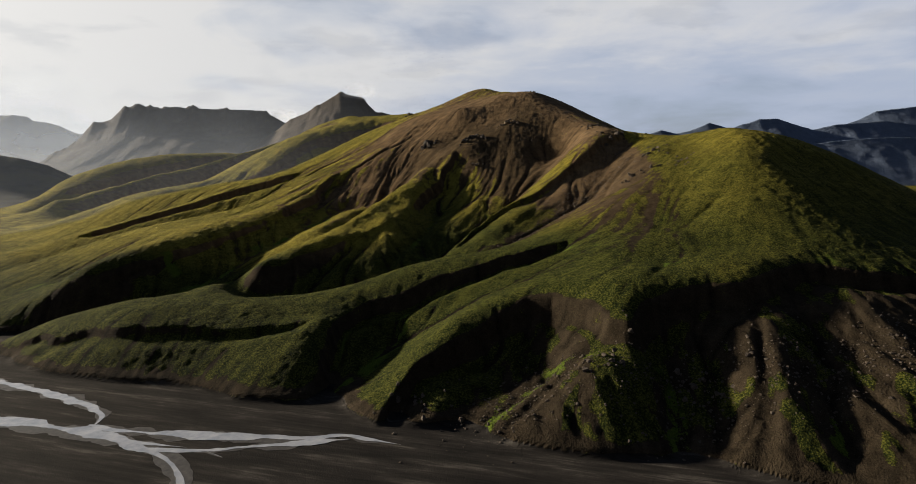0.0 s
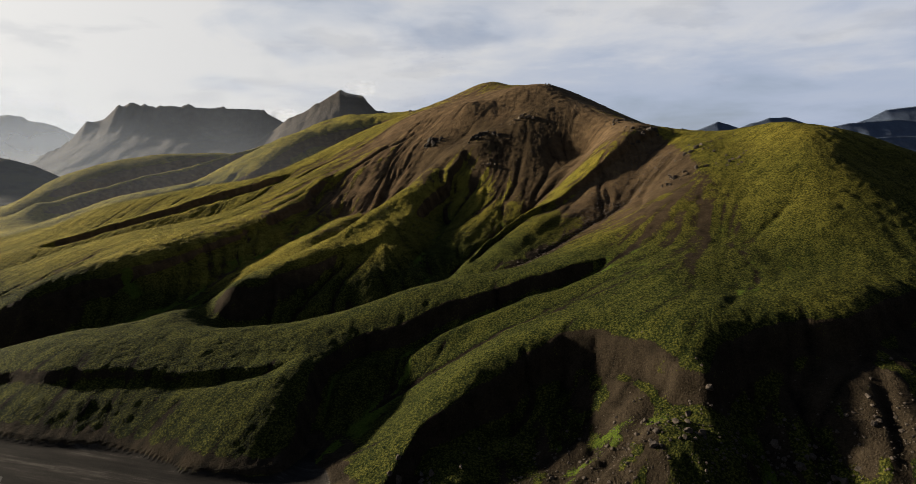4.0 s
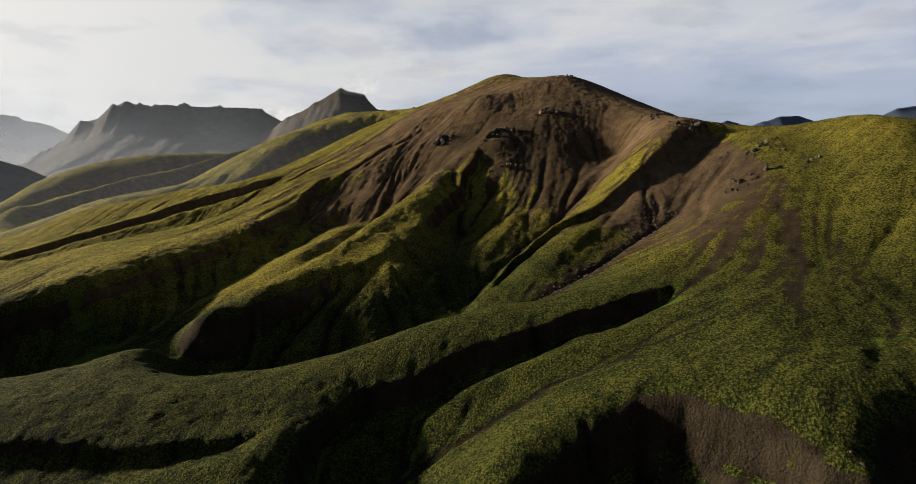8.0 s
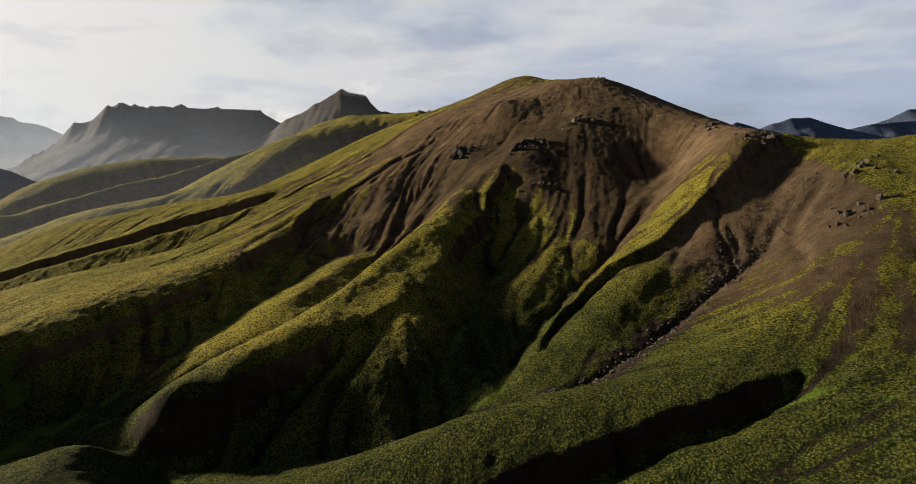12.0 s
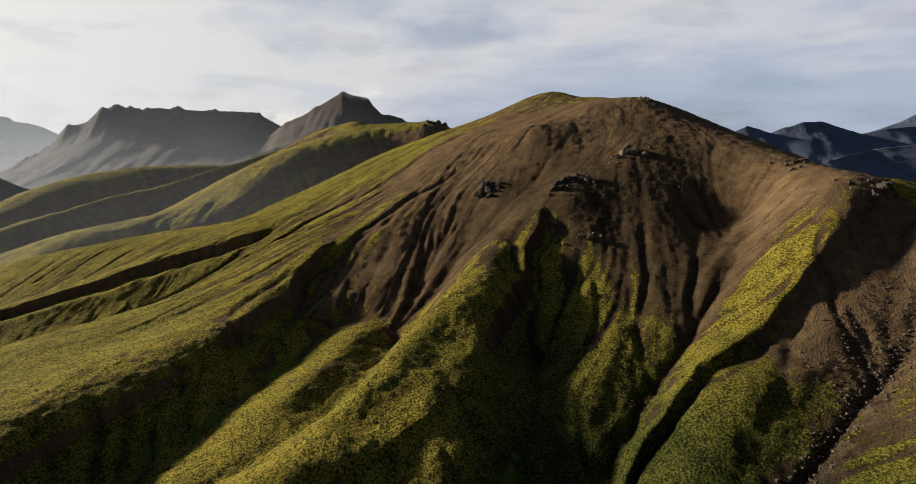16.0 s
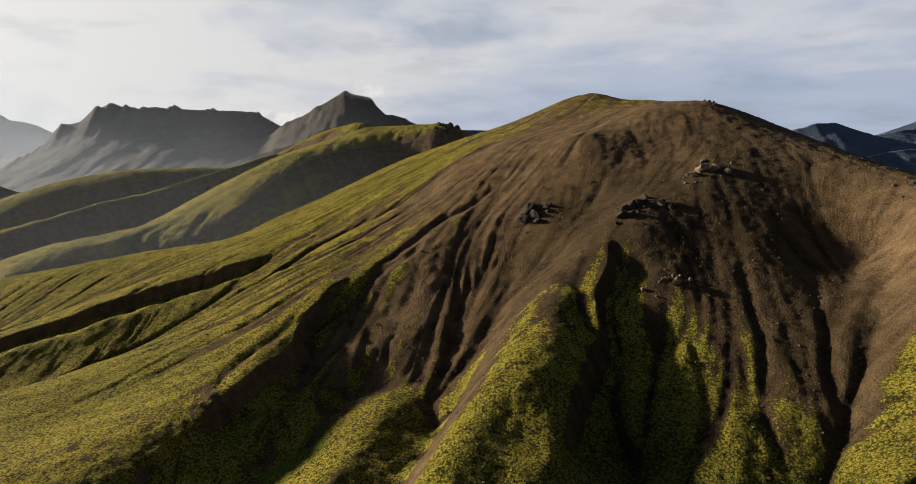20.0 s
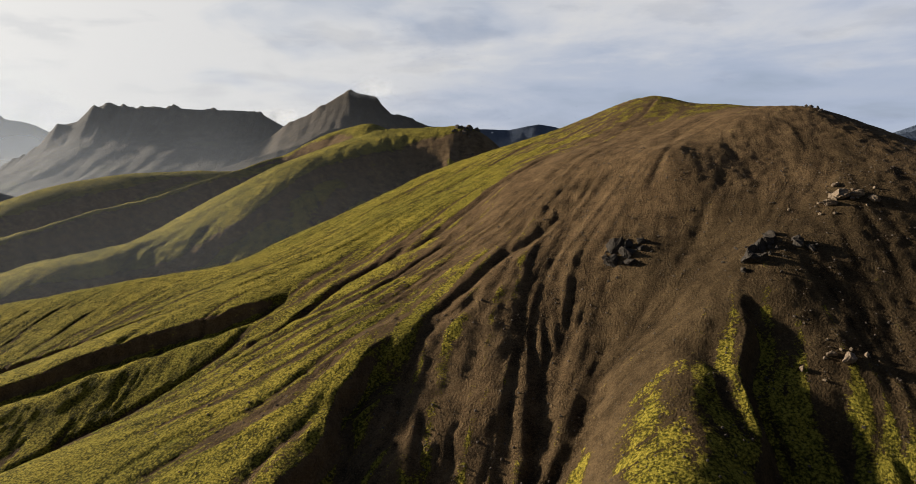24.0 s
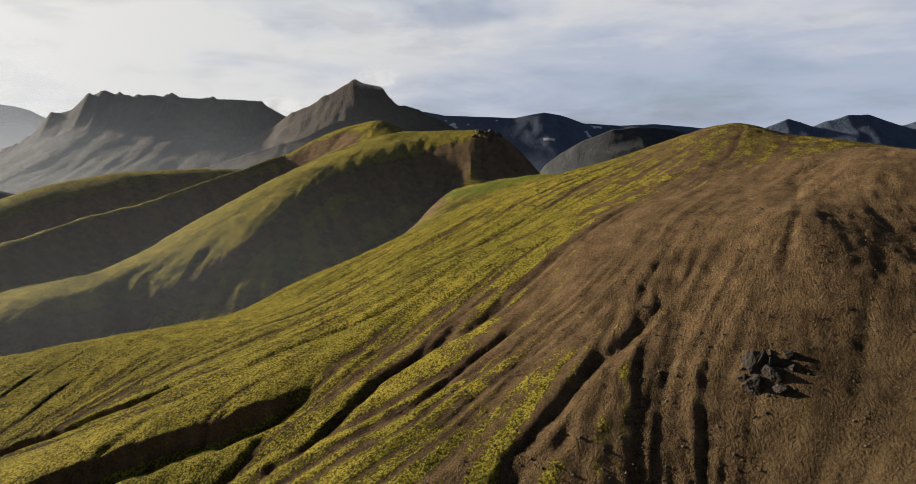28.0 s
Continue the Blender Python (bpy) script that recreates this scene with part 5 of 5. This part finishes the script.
cloud_puff("small white cloud clinging to the peak", (-306, 1985, 298), 70, 36, 0.20, 841)
cloud_puff("grey scrap of cloud behind the table mountain", (-694, 2500, 256), 120, 40, 0.16, 851)
haze_sheet("thin sunlit sheet standing for haze in the valley behind the mountain", [(-900, 690), (-420, 712), (-270, 730), (-200, 750), (-150, 768), (-60, 812), (60, 880)], 190, haze_sheet_material("thin_valley_haze", 0.038, 60, 185, -330, 60), 801)
haze_sheet("pale sheet standing for haze before the table mountain", [(-2400, 1640), (-1400, 1620), (-600, 1600), (400, 1640)], 420, haze_sheet_material("grey_mountain_haze", 0.21, 30, 400, -1250, 60), 811)
haze_sheet("bright sheet standing for haze before the far range", [(-3600, 2420), (-2400, 2430), (-1300, 2440)], 520, haze_sheet_material("bright_far_haze", 0.30, 160, 500, -1500, -1300), 821)

# ---------------------------------------------------------------- river


def water_material():
    m, tree, bsdf = material("silty_water_sky_tinted", 0.07)
    bsdf.inputs["Specular IOR Level"].default_value = 1.0
    # part of the sky's reflection is put into the silty water's base colour
    col = ramp_node(tree, noise_node(tree, 0.2, 4), [(0.35, (0.27, 0.29, 0.325)), (0.65, (0.42, 0.43, 0.45))])
    tree.links.new(col, bsdf.inputs["Base Color"])
    bump_node(tree, bsdf, noise_node(tree, 1.2, 4, 0.6, None, (1, 2.2, 1)), 0.05, 0.35)
    return m


WATER_SKIN = water_material()
SILT, silt_tree, silt_bsdf = material("pale_wet_silt", 0.45)
silt_tree.links.new(ramp_node(silt_tree, noise_node(silt_tree, 0.5, 6), [(0.3, (0.030, 0.0275, 0.025)), (0.7, (0.095, 0.087, 0.077))]), silt_bsdf.inputs["Base Color"])


def ribbon(name, pts, widths, z, mat, label, seed, spread=0.0):
    run = np.r_[0, np.cumsum([math.dist(a, b) for a, b in zip(pts, pts[1:])])]
    s = np.arange(0, run[-1] + 0.1, 0.8)
    x, y = (np.interp(s, run, [p[k] for p in pts]) for k in (0, 1))
    for _ in range(60):
        x[1:-1], y[1:-1] = (x[:-2] + 2 * x[1:-1] + x[2:]) / 4, (y[:-2] + 2 * y[1:-1] + y[2:]) / 4
    w = np.interp(s, run, widths) / 2 + spread
    tx, ty = np.gradient(x), np.gradient(y)
    ln = np.hypot(tx, ty) + 1e-9
    nx, ny = -ty / ln, tx / ln
    w = w * np.minimum(1, 0.15 + (s[-1] - s) / 14) * np.minimum(1, 0.3 + s / 10)
    l = w * np.clip(3.4 * fbm(s / 11.0, s * 0, 4, seed) - 0.7, 0.35, 1.7)
    r = w * np.clip(3.4 * fbm(s / 11.0, s * 0 + 5, 4, seed + 1) - 0.7, 0.35, 1.7)
    co, faces = [], []
    for k in range(len(s)):
        for off in (-r[k], -r[k] * 0.4, l[k] * 0.4, l[k]):
            co.append((x[k] + nx[k] * off, y[k] + ny[k] * off, z))
    for k in range(len(s) - 1):
        faces += [(4 * k + c, 4 * k + c + 1, 4 * k + c + 5, 4 * k + c + 4) for c in range(3)]
    me = bpy.data.meshes.new(name)
    me.from_pydata(co, [], faces)
    me.materials.append(mat)
    return tagged(new(name, me), label, "river", kind="structure")


CHANNELS = (
    ([(-330, 300), (-260, 275), (-215, 256), (-186, 246), (-166, 238), (-151, 231), (-140, 224), (-131, 218), (-126, 216), (-124, 209), (-124, 205)], [7, 7, 6, 4, 5, 6, 6, 4, 3, 3, 3]),
    ([(-330, 225), (-240, 214), (-190, 211), (-158, 208), (-144, 205), (-128, 201), (-113, 196), (-103, 190), (-93, 185), (-85, 177), (-78, 169), (-70, 150), (-40, 120)], [8, 8, 7, 6, 6, 6, 5, 5, 4, 4, 3, 3, 3]),
    ([(-126, 205), (-110, 200), (-93, 197), (-73, 196), (-54, 195), (-35, 197), (-27, 193), (-18, 190)], [3, 3, 5, 4, 3, 3, 2, 0.5]),
    ([(-101, 187), (-88, 186), (-77, 185), (-67, 189), (-53, 191), (-35, 194)], [2.5, 2, 2.5, 3, 4, 3]),
    ([(-79, 186), (-71, 181)], [2, 0.6]),
    ([(-128, 201), (-110, 193), (-96, 190), (-85, 188)], [1.5, 2.2, 1.6, 1.0]),
)
for k, (pts, widths) in enumerate(CHANNELS):
    ribbon("river_silt", pts, [1.0 * v for v in widths], 0.05 + 0.006 * k, SILT, "pale wet silt beside the river", 700 + 9 * k, 0.6)
    ribbon("river_channel", pts, [0.85 * v for v in widths], 0.12 + 0.006 * k, WATER_SKIN, "braided shallow river reflecting the sky", 500 + 7 * k)


# ---------------------------------------------------------------- rocks


def stone_material(name, dark, pale):
    m, tree, bsdf = material(name, 0.9)
    pos = tree.nodes.new("ShaderNodeTexCoord").outputs["Object"]
    a, b = noise_node(tree, 0.35, 6, 0.65, pos), noise_node(tree, 2.2, 5, 0.7, pos)
    col = ramp_node(tree, calc(tree, "ADD", calc(tree, "MULTIPLY", a, 0.5), calc(tree, "MULTIPLY", b, 0.5)), [(0.34, dark), (0.66, pale)])
    rnd = tree.nodes.new("ShaderNodeObjectInfo").outputs["Random"]
    col = mix_node(tree, calc(tree, "MULTIPLY", rnd, 0.5), col, mix_node(tree, 1.0, col, (0.62, 0.60, 0.58), "MULTIPLY"))
    tree.links.new(col, bsdf.inputs["Base Color"])
    bump_node(tree, bsdf, calc(tree, "ADD", a, calc(tree, "MULTIPLY", b, 0.5)), 0.5, 1.0)
    return m


DARK_STONE = stone_material("dark_lava_stone", (0.022, 0.019, 0.017), (0.088, 0.076, 0.066))
STONE = stone_material("grey_brown_lava_stone", (0.040, 0.033, 0.028), (0.165, 0.135, 0.11))
PALE_STONE = stone_material("pale_tan_stone", (0.12, 0.09, 0.065), (0.34, 0.27, 0.20))


def crag_mesh(name, size, seed, mat, cuts=2):
    """A broken lump of rock: a hull of random corners, cut finer and roughened."""
    rng = random.Random(seed)
    bm = bmesh.new()
    for _ in range(16):
        v = Vector((rng.gauss(0, 1), rng.gauss(0, 1), rng.gauss(0, 1))).normalized() * rng.uniform(0.75, 1.05)
        bm.verts.new(v)
    hull = bmesh.ops.convex_hull(bm, input=bm.verts)
    bmesh.ops.delete(bm, geom=[g for g in hull["geom_interior"] if isinstance(g, bmesh.types.BMVert)], context="VERTS")
    bmesh.ops.triangulate(bm, faces=bm.faces[:])
    for k in range(cuts):
        bmesh.ops.subdivide_edges(bm, edges=bm.edges[:], cuts=1, use_grid_fill=True)
        for v in bm.verts:
            n = noise.noise(v.co * (2.2 + 2.4 * k) + Vector((seed, 0, 0)))
            v.co *= 1 + n * (0.20 if k == 0 else 0.11)
    for v in bm.verts:
        v.co = Vector((v.co.x * size[0], v.co.y * size[1], v.co.z * size[2]))
    me = bpy.data.meshes.new(name)
    bm.to_mesh(me)
    bm.free()
    me.materials.append(mat)
    return me


def height_at(x, y):
    return float(ground_height(np.array([x]), np.array([y]))[0])



def outcrop(label, x, y, pieces, mat=None, name="rock_outcrop", seed=0, group="", swell_by=1.0):
    """Rocks that stand together; each piece: offset to the right, up the slope, and its half sizes."""
    mat = mat or STONE
    base = new(name)
    base.location = (x, y, height_at(x, y))
    tagged(base, label, "rock", group)
    for k, (dx, dy, sx, sy, sz) in enumerate(pieces):
        sx, sy, sz = sx * swell_by, sy * swell_by, sz * swell_by
        ob = new("rock", crag_mesh("rock", (sx, sy, sz), seed * 31 + k, mat, 3 if max(sx, sz) > 2.0 else 2 if max(sx, sz) > 1.2 else 1))
        ob.parent = base
        ob.location = (dx, dy, height_at(x + dx, y + dy) - base.location.z + sz * 0.12)
        ob.rotation_euler = (0, 0, random.Random(seed * 7 + k).uniform(0, 6.28))
    return base


def cluster(seed, n, spread, big, small):
    rng = random.Random(seed)
    out = []
    for k in range(n):
        s = big * (small / big) ** (k / max(1, n - 1))
        out.append((rng.gauss(0, spread), rng.gauss(0, spread * 0.8), s * rng.uniform(0.8, 1.2), s * rng.uniform(0.7, 1.0), s * rng.uniform(0.7, 1.2)))
    return out


outcrop("dark grey lava boulders standing out of the brown slope", -26, 533, [(-0.5, 2.5, 2.7, 2.5, 3.0), (-2.2, -2.5, 2.6, 2.4, 2.4), (2.4, -1.5, 2.7, 2.3, 2.3), (3.2, 1.8, 1.8, 1.5, 1.8), (7.4, 2.6, 1.5, 1.3, 1.3), (2.2, -5.5, 1.8, 1.5, 1.3), (-4.4, 0.2, 1.0, 1.0, 1.4), (6.4, -1.0, 1.1, 1.0, 1.0)] + cluster(3, 16, 5, 0.7, 0.3), DARK_STONE, seed=1, swell_by=1.25)
outcrop("dark crag of broken lava on the mountain face", 10, 513, [(-5.5, -3.5, 2.6, 2.1, 2.4), (-3.4, -1.2, 2.4, 2.0, 2.6), (-0.8, 0.8, 2.8, 2.2, 2.8), (1.8, 2.8, 2.4, 2.0, 2.4), (4.0, 5.2, 2.2, 1.8, 1.8), (5.6, 7.4, 1.6, 1.4, 1.2), (-2.4, -4.4, 2.0, 1.7, 2.0), (10.2, 1.6, 2.0, 1.6, 1.7), (9.4, -0.6, 1.6, 1.3, 1.5), (12.0, -2.4, 1.3, 1.2, 1.2)] + cluster(5, 22, 7, 0.9, 0.35), DARK_STONE, seed=2, swell_by=1.2)
outcrop("pale tan rock patch below the summit", 41, 529, [(0, 2, 4.2, 2.6, 2.6), (5, 1, 3.0, 2.2, 2.2), (-4, 0, 2.6, 2.0, 1.8), (8, -2, 2.2, 1.8, 1.6)] + cluster(7, 16, 8, 1.3, 0.5), PALE_STONE, seed=3)
outcrop("pale weathered boulder in the gully", 14, 477, [(0, 0, 2.4, 2.0, 2.0), (-3, 1.5, 1.6, 1.4, 1.2)] + cluster(9, 10, 5, 1.0, 0.4), PALE_STONE, seed=4)
outcrop("rocky knob on the end of the spur", 112, 451, [(0, 0, 3.4, 2.6, 2.6), (-5, -3, 2.8, 2.2, 2.0), (-9, -7, 2.4, 2.0, 1.6), (4, 3, 2.8, 2.2, 1.8), (-13, -10, 2.0, 1.8, 1.4)] + cluster(11, 20, 8, 1.3, 0.5), seed=5)
outcrop("grey boulders on the shoulder of the dome", 125, 407, [(0, 0, 2.2, 1.8, 1.8), (-4, -3, 2.0, 1.6, 1.4), (4, 3, 1.8, 1.6, 1.5), (-7, -1, 1.5, 1.3, 1.2)] + cluster(13, 22, 8, 1.2, 0.45), seed=6)
outcrop("brown boulders at the foot of the saddle", 104, 381, cluster(15, 18, 6, 1.7, 0.5), seed=7)
outcrop("scattered boulders on the green dome", 131, 381, cluster(17, 14, 6, 1.4, 0.5), seed=8)
outcrop("dark rocks on the ridge below the summit", 104, 497, [(0, 0, 3.2, 2.6, 2.2), (4, 2, 2.2, 1.8, 1.6)] + cluster(19, 14, 6, 1.4, 0.5), seed=9)
outcrop("small rock cap on the summit rim", 68, 603, cluster(21, 8, 4, 1.3, 0.5), seed=10)
outcrop("broken rocks at the foot of the bluff", -14, 212, cluster(23, 22, 7, 1.6, 0.5), seed=11)
outcrop("dark rocks in the bluff gully", 90, 203, cluster(25, 24, 8, 1.5, 0.5), seed=12)
outcrop("rocks on the bluff rib", 50, 214, cluster(27, 22, 7, 1.4, 0.45), seed=13)
outcrop("broken rocks on the far cliff", -60, 1036, cluster(29, 14, 14, 5.0, 2.0), seed=14)


def scatter_stones(name, label, count, places, lo, hi, mat, seed):
    """Loose stones, too many to count, as one mesh."""
    rng = np.random.RandomState(seed)
    pts = places(rng, count)
    z = ground_height(pts[:, 0], pts[:, 1])
    z = z + fine_relief(pts[:, 0], pts[:, 1], z)
    protos = []
    for k in range(6):
        me = crag_mesh("proto", (1, 1, 0.75), 900 + seed * 10 + k, mat, 0)
        protos.append((np.array([v.co[:] for v in me.vertices]), [tuple(p.vertices) for p in me.polygons]))
        bpy.data.meshes.remove(me)
    verts, faces, base = [], [], 0
    for (x, y), h in zip(pts, z):
        co, fs = protos[rng.randint(6)]
        a, s = rng.uniform(0, 6.28), lo * (hi / lo) ** (rng.rand() ** 2.2)
        c, sn = math.cos(a), math.sin(a)
        p = co * s
        verts.append(np.stack([x + p[:, 0] * c - p[:, 1] * sn, y + p[:, 0] * sn + p[:, 1] * c, h + p[:, 2] + s * 0.15], -1))
        faces += [tuple(v + base for v in f) for f in fs]
        base += len(co)
    me = bpy.data.meshes.new(name)
    me.from_pydata(np.concatenate(verts).tolist(), [], faces)
    me.materials.append(mat)
    return tagged(new(name, me), label, "stones", kind="stuff")


def on_face(rng, n):
    t = np.radians(rng.uniform(-66, 40, n))
    r = 60 + 180 * rng.rand(n) ** 0.8
    return np.stack([45 + r * np.sin(t), 625 - r * np.cos(t)], -1)


def along(path, spread):
    p = np.array(path, float)

    def places(rng, n):
        k = rng.randint(0, len(p) - 1, n)
        f = rng.rand(n)[:, None]
        return p[k] * (1 - f) + p[k + 1] * f + rng.normal(0, spread, (n, 2))
    return places


scatter_stones("scree_stones", "loose brown stones on the mountain face", 5200, on_face, 0.14, 0.55, STONE, 1)
scatter_stones("gully_stones", "reddish rubble along the ravine floor", 1500, along([(112, 420), (84, 392), (64, 378), (42, 360), (23, 345), (6, 336), (-13, 329), (-36, 325), (-59, 328)], 2.6), 0.16, 0.75, STONE, 2)
scatter_stones("bluff_stones", "dark rubble on the river bluff", 1800, along([(10, 200), (30, 215), (60, 205), (85, 200), (110, 200), (140, 205), (170, 210)], 10), 0.2, 0.8, STONE, 3)
scatter_stones("flank_stones", "grey scree stones below the rocky knob", 900, along([(108, 440), (95, 418), (75, 396), (56, 380)], 6), 0.15, 0.6, STONE, 4)
